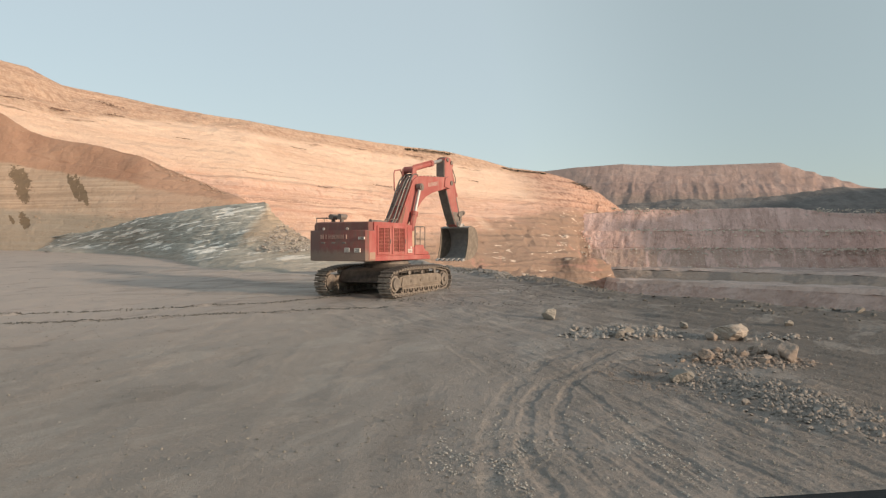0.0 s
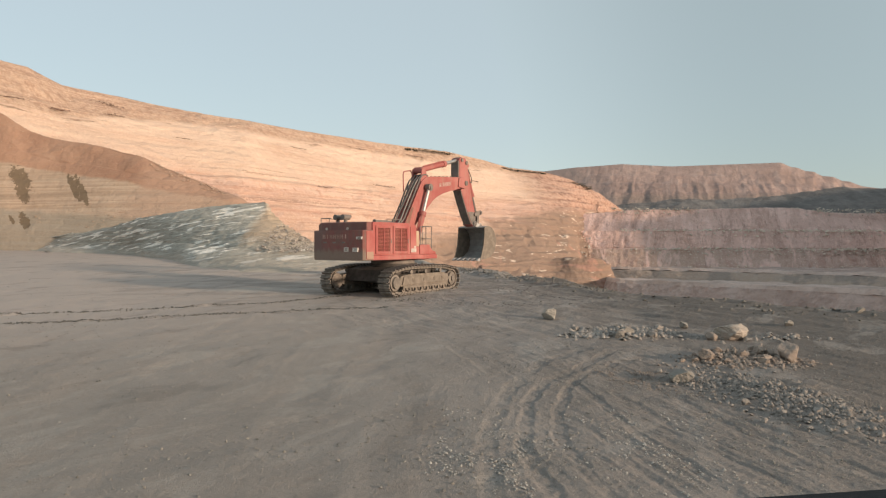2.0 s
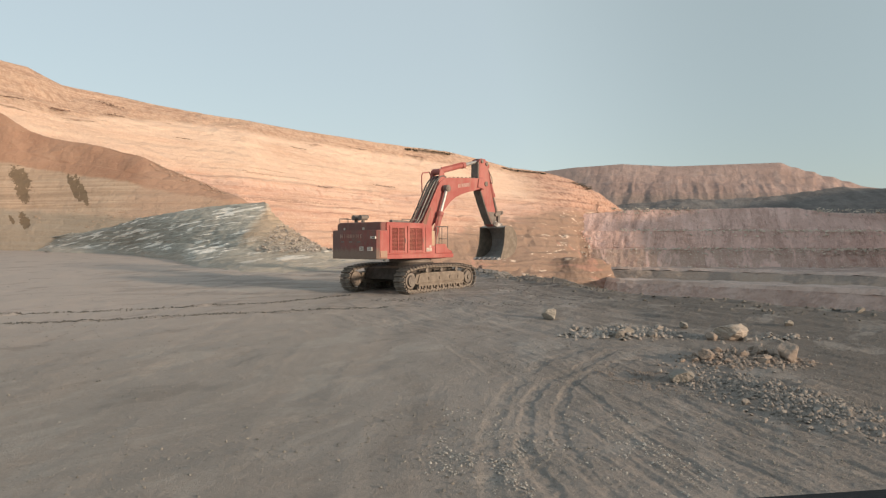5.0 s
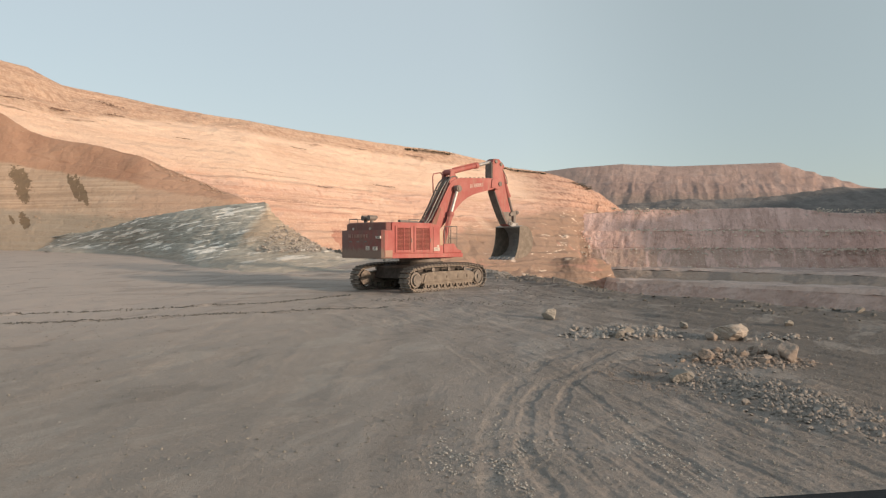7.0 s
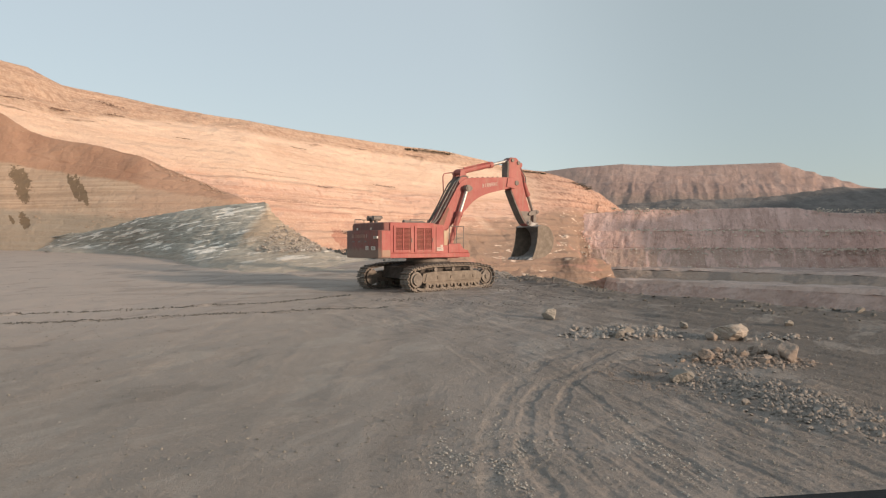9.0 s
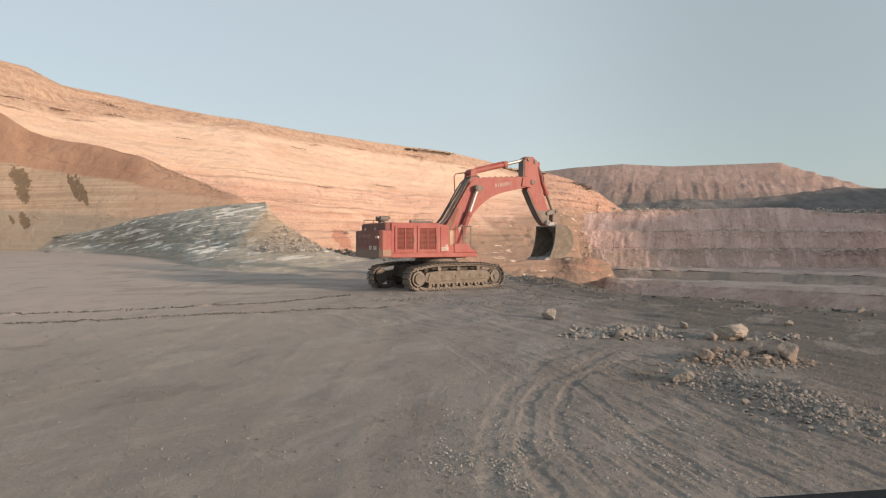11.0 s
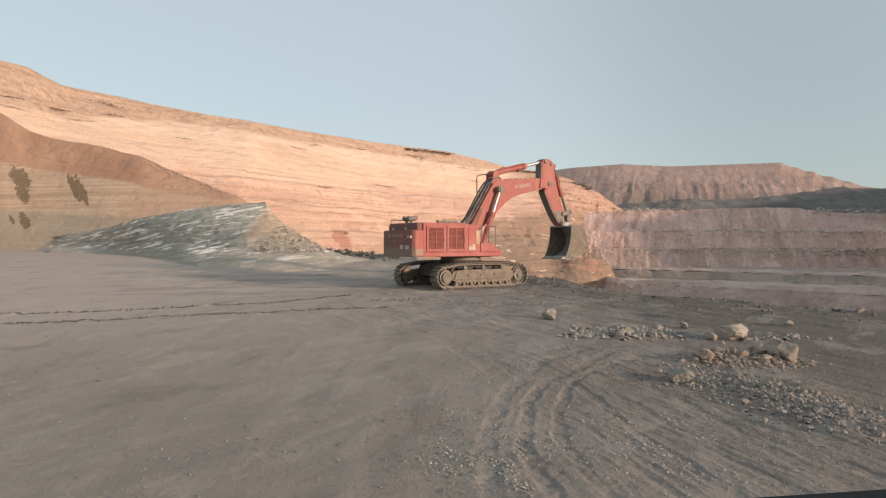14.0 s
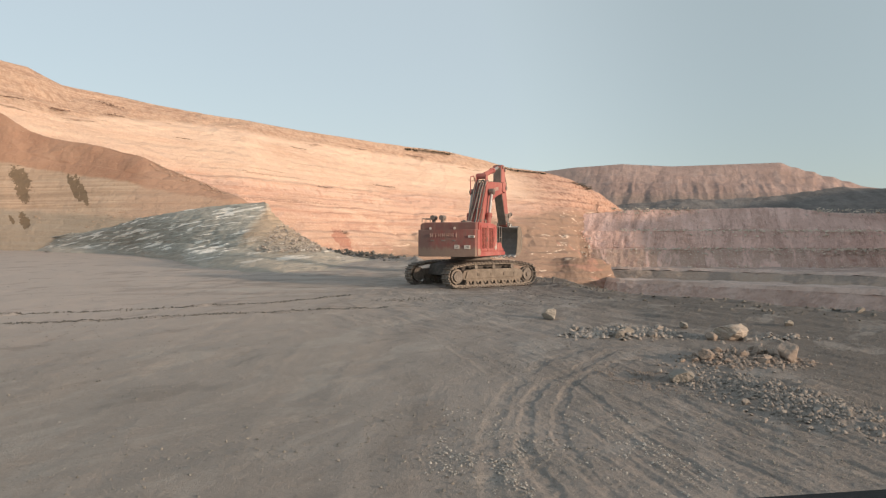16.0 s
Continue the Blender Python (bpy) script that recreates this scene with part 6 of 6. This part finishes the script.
        x, y = rng.normal(cx, sx, n), rng.normal(cy, sy, n)
        ok = (fbm(x / 0.5, y / 0.9, 2.0, 2) > -0.1) & (y > 7.5)
        x, y = x[ok], y[ok]
        gravel(name, *lay(x, y, 0.015 + 0.05 * rng.random(len(x)) ** 2.2), m, label)
    # rubble along the bench edge
    n = 1500
    e = np.array(EDGE[2:12], float)
    t = rng.random(n) * (len(e) - 1)
    x, y = np.interp(t, np.arange(len(e)), e[:, 0]) + rng.normal(-0.8, 1.5, n), np.interp(t, np.arange(len(e)), e[:, 1]) + rng.normal(-0.8, 1.5, n)
    w = 0.04 + 0.24 * rng.random(n) ** 5
    gravel("edge_rubble", *lay(x, y, w), M_ROCK_DARK, "broken rubble along the bench edge")
    for name, a, b, n, lo, hi, spread, label in (("berm_stones", (-20, 99), (-3.2, 68), 2200, 0.10, 0.55, 1.1, "dark rubble berm beside the drop"),
                                                 ("berm_stones", (1.0, 57), (10.4, 38.0), 1200, 0.04, 0.22, 0.8, "dark rubble berm beside the drop")):
        t = rng.random(n)
        x, y = a[0] + (b[0] - a[0]) * t - 1.0 + rng.normal(0, spread, n), a[1] + (b[1] - a[1]) * t - 0.8 + rng.normal(0, spread, n)
        gravel(name, *lay(x, y, lo + hi * rng.random(n) ** 4), M_ROCK_DARK, label)
    # clods thrown up by the crawler
    x, y, w = [], [], []
    for pts, _, _ in SPILL:
        p = np.array(pts, float)
        n = 1300 if len(p) > 3 else 130
        t = rng.random(n) * (len(p) - 1)
        x.append(np.interp(t, np.arange(len(p)), p[:, 0]) + rng.normal(0, 0.13 if n > 200 else 0.4, n))
        y.append(np.interp(t, np.arange(len(p)), p[:, 1]) + rng.normal(0, 0.13 if n > 200 else 0.4, n))
        w.append(0.03 + 0.10 * rng.random(n) ** 3)
    gravel("clods", *lay(np.concatenate(x), np.concatenate(y), np.concatenate(w)), M_ROCK_DARK, "dark dirt clods along crawler tracks")
    # talus at the broken end of the grey slope
    P = SLAB[0].reshape(-1, 3)
    P = P[(P[:, 0] > -18.6) & (P[:, 0] < -12.8) & (P[:, 2] > 1.8)]
    p = P[rng.integers(0, len(P), 2600)] + rng.normal(0, 0.12, (2600, 3))
    w = 0.06 + 0.36 * rng.random(2600) ** 3
    gravel("talus", p, w, M_ROCK_PALE, "broken tan talus below the grey slope")
    # loose stones along the brow of the clay bank and on its foot
    for lo, hi, n, x0, x1, w0, w1 in ((138, 153, 700, -50, -26, 0.06, 0.34), (100, 150, 350, -75, -26, 0.05, 0.24), (14, 60, 1300, -66, -30, 0.06, 0.32), (60, 120, 400, -75, -28, 0.05, 0.22)):
        P = BANK[0][lo:hi].reshape(-1, 3)
        P = P[(P[:, 0] > x0) & (P[:, 0] < x1)]
        P = P[fbm(P[:, 0] / 4, P[:, 2] / 4, 1.0, 3) > -0.1]
        p = P[rng.integers(0, len(P), n)] + rng.normal(0, 0.08, (n, 3))
        gravel("bank_stones", p, w0 + w1 * rng.random(n) ** 4, M_BANKSTONE, "loose tan stones on the clay bank")


build_rocks()
build_gravel()


def build_far_details():
    rng = np.random.default_rng(8)
    # pale rubble lying on the berms of the far wall
    for name, z0, y0, n, hi in (("berm_rubble", 0.4, 306, 1500, 0.9), ("berm_rubble", 9.5, 319, 1400, 0.9), ("berm_rubble", -8.0, 299, 900, 0.8), ("berm_rubble", 20.9, 337, 900, 1.0)):
        x = rng.uniform(88, 240, n)
        w = 0.35 + 1.5 * hi * rng.random(n) ** 3
        y = y0 + rng.uniform(-1.5, 2.5, n) + x * 0.025
        fall = 3.4 * rng.random(n) ** 2.2
        gravel(name, np.stack([x, y - 0.95 * fall, z0 + 0.3 * rng.normal(0, 1, n) - x * 0.002 - fall], -1), w, M_CHALK, "pale broken rock lying on a pit wall berm")
    # fallen blocks at the hill's foot
    n = 900
    a = rng.uniform(0.06, 0.27, n)
    t = rng.random(n) ** 1.5 * 0.45
    yt, zt = np.interp(a, (0.014, 0.188, 0.283), (215, 265, 300)), np.interp(a, (0.014, 0.188, 0.283), (-12, -13.2, -14))
    yc, zc = np.interp(a, (0.005, 0.1, 0.2, 0.28), (297, 335, 375, 418)), np.interp(a, (0.005, 0.1, 0.2, 0.28), (45, 42, 39, 22))
    y, z = yt + (yc - yt) * t, zt + (zc - zt) * t
    w = 0.3 + 1.8 * rng.random(n) ** 4
    gravel("fallen_blocks", np.stack([a * y, y - 0.6, z + 0.3], -1), w, M_ROCK_PALE, "pale fallen blocks on the lower hillside")
    # dark stones stand in for the undercut shadows of broken ledges
    pts, w = [], []
    for x, y, z, wide, h in [(-91.6, 151.6, 34.4, 5.3, 0.4), (-91.1, 154.3, 34.5, 2.7, 0.41), (-85.5, 168.0, 36.0, 3.8, 0.74), (-94.6, 140.3, 34.6, 4.9, 0.25), (-89.7, 169.7, 39.7, 4.5, 1.19), (-87.3, 172.2, 39.1, 3.3, 0.9), (-62.8, 208.8, 41.4, 4.4, 0.91), (-43.8, 239.7, 43.0, 5.4, 1.05), (-34.2, 246.0, 39.0, 9.9, 1.07), (-31.2, 257.1, 43.4, 6.7, 0.9), (-11.7, 274.5, 39.6, 7.2, 0.96), (-60.2, 209.1, 39.5, 3.3, 0.55), (-72.3, 178.1, 31.7, 4.7, 0.31), (-49.9, 216.1, 34.7, 7.6, 0.38), (-29.8, 195.6, 5.5, 2.4, 4.11), (-21.6, 237.9, 23.7, 8.3, 0.62), (-40.3, 205.5, 20.9, 9.0, 0.54), (11.6, 288.6, 30.7, 9.1, 1.01), (25.2, 300.6, 27.1, 10.5, 0.79), (47.0, 324.1, 27.1, 8.5, 1.13), (66.8, 354.5, 32.4, 7.4, 1.55), (70.8, 351.0, 26.9, 8.0, 1.23), (35.5, 298.6, 18.1, 10.4, 0.78)]:
        z -= 1.6 if z > 41 else 0.0
        for _ in range(int(20 + wide * 9)):
            u, v = rng.uniform(-0.5, 0.5), rng.normal(0, 0.16)
            pts.append((x + u * wide, y + 1.0 + u * wide * 0.9 + rng.normal(0, 0.2), z + v * h * (1 - abs(u)) - 0.06 * u * wide))
            w.append(0.15 + 0.5 * rng.random() ** 2)
    gravel("ledge_rock", np.array(pts), np.array(w), M_LEDGE, "dark stones standing in for undercut ledge shadows")
    # dry scrub along the crest
    leaf, faces = [], []
    for bx, by, bz, r in ((31, 332, 42.6, 1.1), (34.5, 336, 42.2, 1.3), (38, 339, 42.0, 1.0), (42, 343, 42.2, 1.5), (45.5, 347, 42.4, 1.2), (50, 351, 42.5, 1.3), (54, 355, 42.4, 0.9),
                          (-15, 279, 44.6, 0.9), (-11.5, 283, 44.9, 1.2), (-8, 287, 45.0, 1.4), (-4.5, 291, 45.1, 1.3), (-1, 295, 45.3, 1.5), (2, 298.5, 45.2, 1.1),
                          (74, 374, 38.9, 1.6), (77, 377, 38.5, 1.8), (80, 380, 38.0, 1.7), (83, 383, 37.4, 1.4), (86, 386, 36.7, 1.2)):
        for _ in range(160):
            c = np.array((bx, by, bz)) + rng.normal(0, 1, 3) * (1.2 * r, r, 0.2 * r) + (0, -3.0, -1.9)
            u, v = rng.normal(0, 1, 3), rng.normal(0, 1, 3)
            u, v = 0.22 * u / np.linalg.norm(u), 0.22 * v / np.linalg.norm(v)
            k = len(leaf)
            leaf += [tuple(c - u), tuple(c + v), tuple(c + u), tuple(c - v)]
            faces.append((k, k + 1, k + 2, k + 3))
    me = bpy.data.meshes.new("scrub")
    me.from_pydata(leaf, [], faces)
    me.materials.append(M_SCRUB)
    tagged(new("scrub", me), "dark dry scrub along the hill crest", "scrub", kind="stuff")


build_far_details()


# ---- the vehicle's dashboard, at the lower edge of the view ----
def build_dashboard():
    bm = bmesh.new()
    prof = [(0.30, -0.25), (0.30, -0.02), (0.33, 0.0), (0.60, 0.0), (0.70, -0.03), (0.72, -0.25)]
    prism(bm, prof, -0.7, 0.6, 0.008)
    me = bpy.data.meshes.new("dashboard")
    bmesh.ops.recalc_face_normals(bm, faces=bm.faces)
    bm.to_mesh(me)
    bm.free()
    me.materials.append(M_VINYL)
    ob = tagged(new("dashboard", me), "black vinyl dashboard edge of the vehicle", "dashboard")
    return ob


dash = build_dashboard()
dash.matrix_world = Matrix.Translation((0.62, 0.0, 2.5005)) @ Matrix.Rotation(radians(-3.71), 4, "Y") @ Matrix.Rotation(radians(90.0), 4, "Z")


# ---- what moves ----
def on_bench(x, y, heading):
    return pose(x, y, 0.0272 * (y - 35) - 0.03, 0, 0, 90 - heading)


def motions():
    """The machine creeps forward, turning to its right, then swings its upper part to the left."""
    drive = [(0.0, on_bench(-3.12, 35.78, 26.9)), (0.5, on_bench(-3.05, 35.93, 28.2)), (1.0, on_bench(-2.95, 36.11, 29.7)),
             (1.5, on_bench(-2.85, 36.28, 31.1)), (2.0, on_bench(-2.81, 36.41, 32.6)), (2.5, on_bench(-2.75, 36.54, 33.9)),
             (3.0, on_bench(-2.58, 36.76, 34.6)), (3.5, on_bench(-2.37, 37.02, 34.9)), (4.0, on_bench(-2.19, 37.27, 35.1)),
             (6.5, on_bench(-1.50, 38.07, 38.6)), (7.0, on_bench(-1.36, 38.21, 40.4)), (7.5, on_bench(-1.27, 38.27, 42.1)),
             (8.0, on_bench(-1.20, 38.28, 43.8)), (8.5, on_bench(-1.10, 38.31, 45.5)), (9.0, on_bench(-0.95, 38.39, 46.7)),
             (11.5, on_bench(-0.22, 38.97, 54.1)), (12.0, on_bench(0.07, 39.14, 53.7)), (12.5, on_bench(0.37, 39.34, 53.6)),
             (13.0, on_bench(0.65, 39.53, 53.8)), (13.5, on_bench(0.89, 39.71, 54.1)), (14.0, on_bench(1.07, 39.86, 53.9)),
             (14.5, on_bench(1.23, 39.99, 53.6)), (15.0, on_bench(1.41, 40.16, 53.7)), (15.5, on_bench(1.58, 40.35, 53.7)),
             (16.0, on_bench(1.71, 40.53, 53.9))]
    walk(excavator, drive)
    walk(upper, [(t, pose(0, 0, 0, 0, 0, a)) for t, a in (
        (0.0, -1.0), (0.5, -2.2), (1.0, -3.0), (1.5, -1.3), (2.0, -1.8), (2.5, -3.5), (3.0, -2.6), (3.5, -1.2), (4.0, -2.1), (6.5, -3.8),
        (7.0, -3.4), (7.5, -4.2), (8.0, -4.8), (8.5, -5.2), (9.0, -5.5), (11.5, -7.0), (12.0, -6.6), (12.5, -6.6), (13.0, -7.1), (13.5, -6.7),
        (14.0, -3.1), (14.5, 2.6), (15.0, 11.7), (15.5, 22.6), (16.0, 33.9))])
    # the chains run as far as each side travels over the ground
    ts = np.array([t for t, _ in drive])
    pos = np.array([m.translation[:2] for _, m in drive])
    head = np.unwrap([m.to_euler().z for _, m in drive])
    step = np.concatenate([[0], np.diff(pos[:, 0]) * np.cos(head[1:]) + np.diff(pos[:, 1]) * np.sin(head[1:])])
    gone = np.cumsum(step)
    pitch = LOOP_S[-1] / SHOES
    when = np.arange(0, 16.01, 0.5)
    for ob, side, i in shoes:
        run = gone + side * -1.95 * (head - head[0])
        walk(ob, [(float(t), shoe_pose(i * pitch + float(np.interp(t, ts, run)), side * 1.95)) for t in when])


motions()
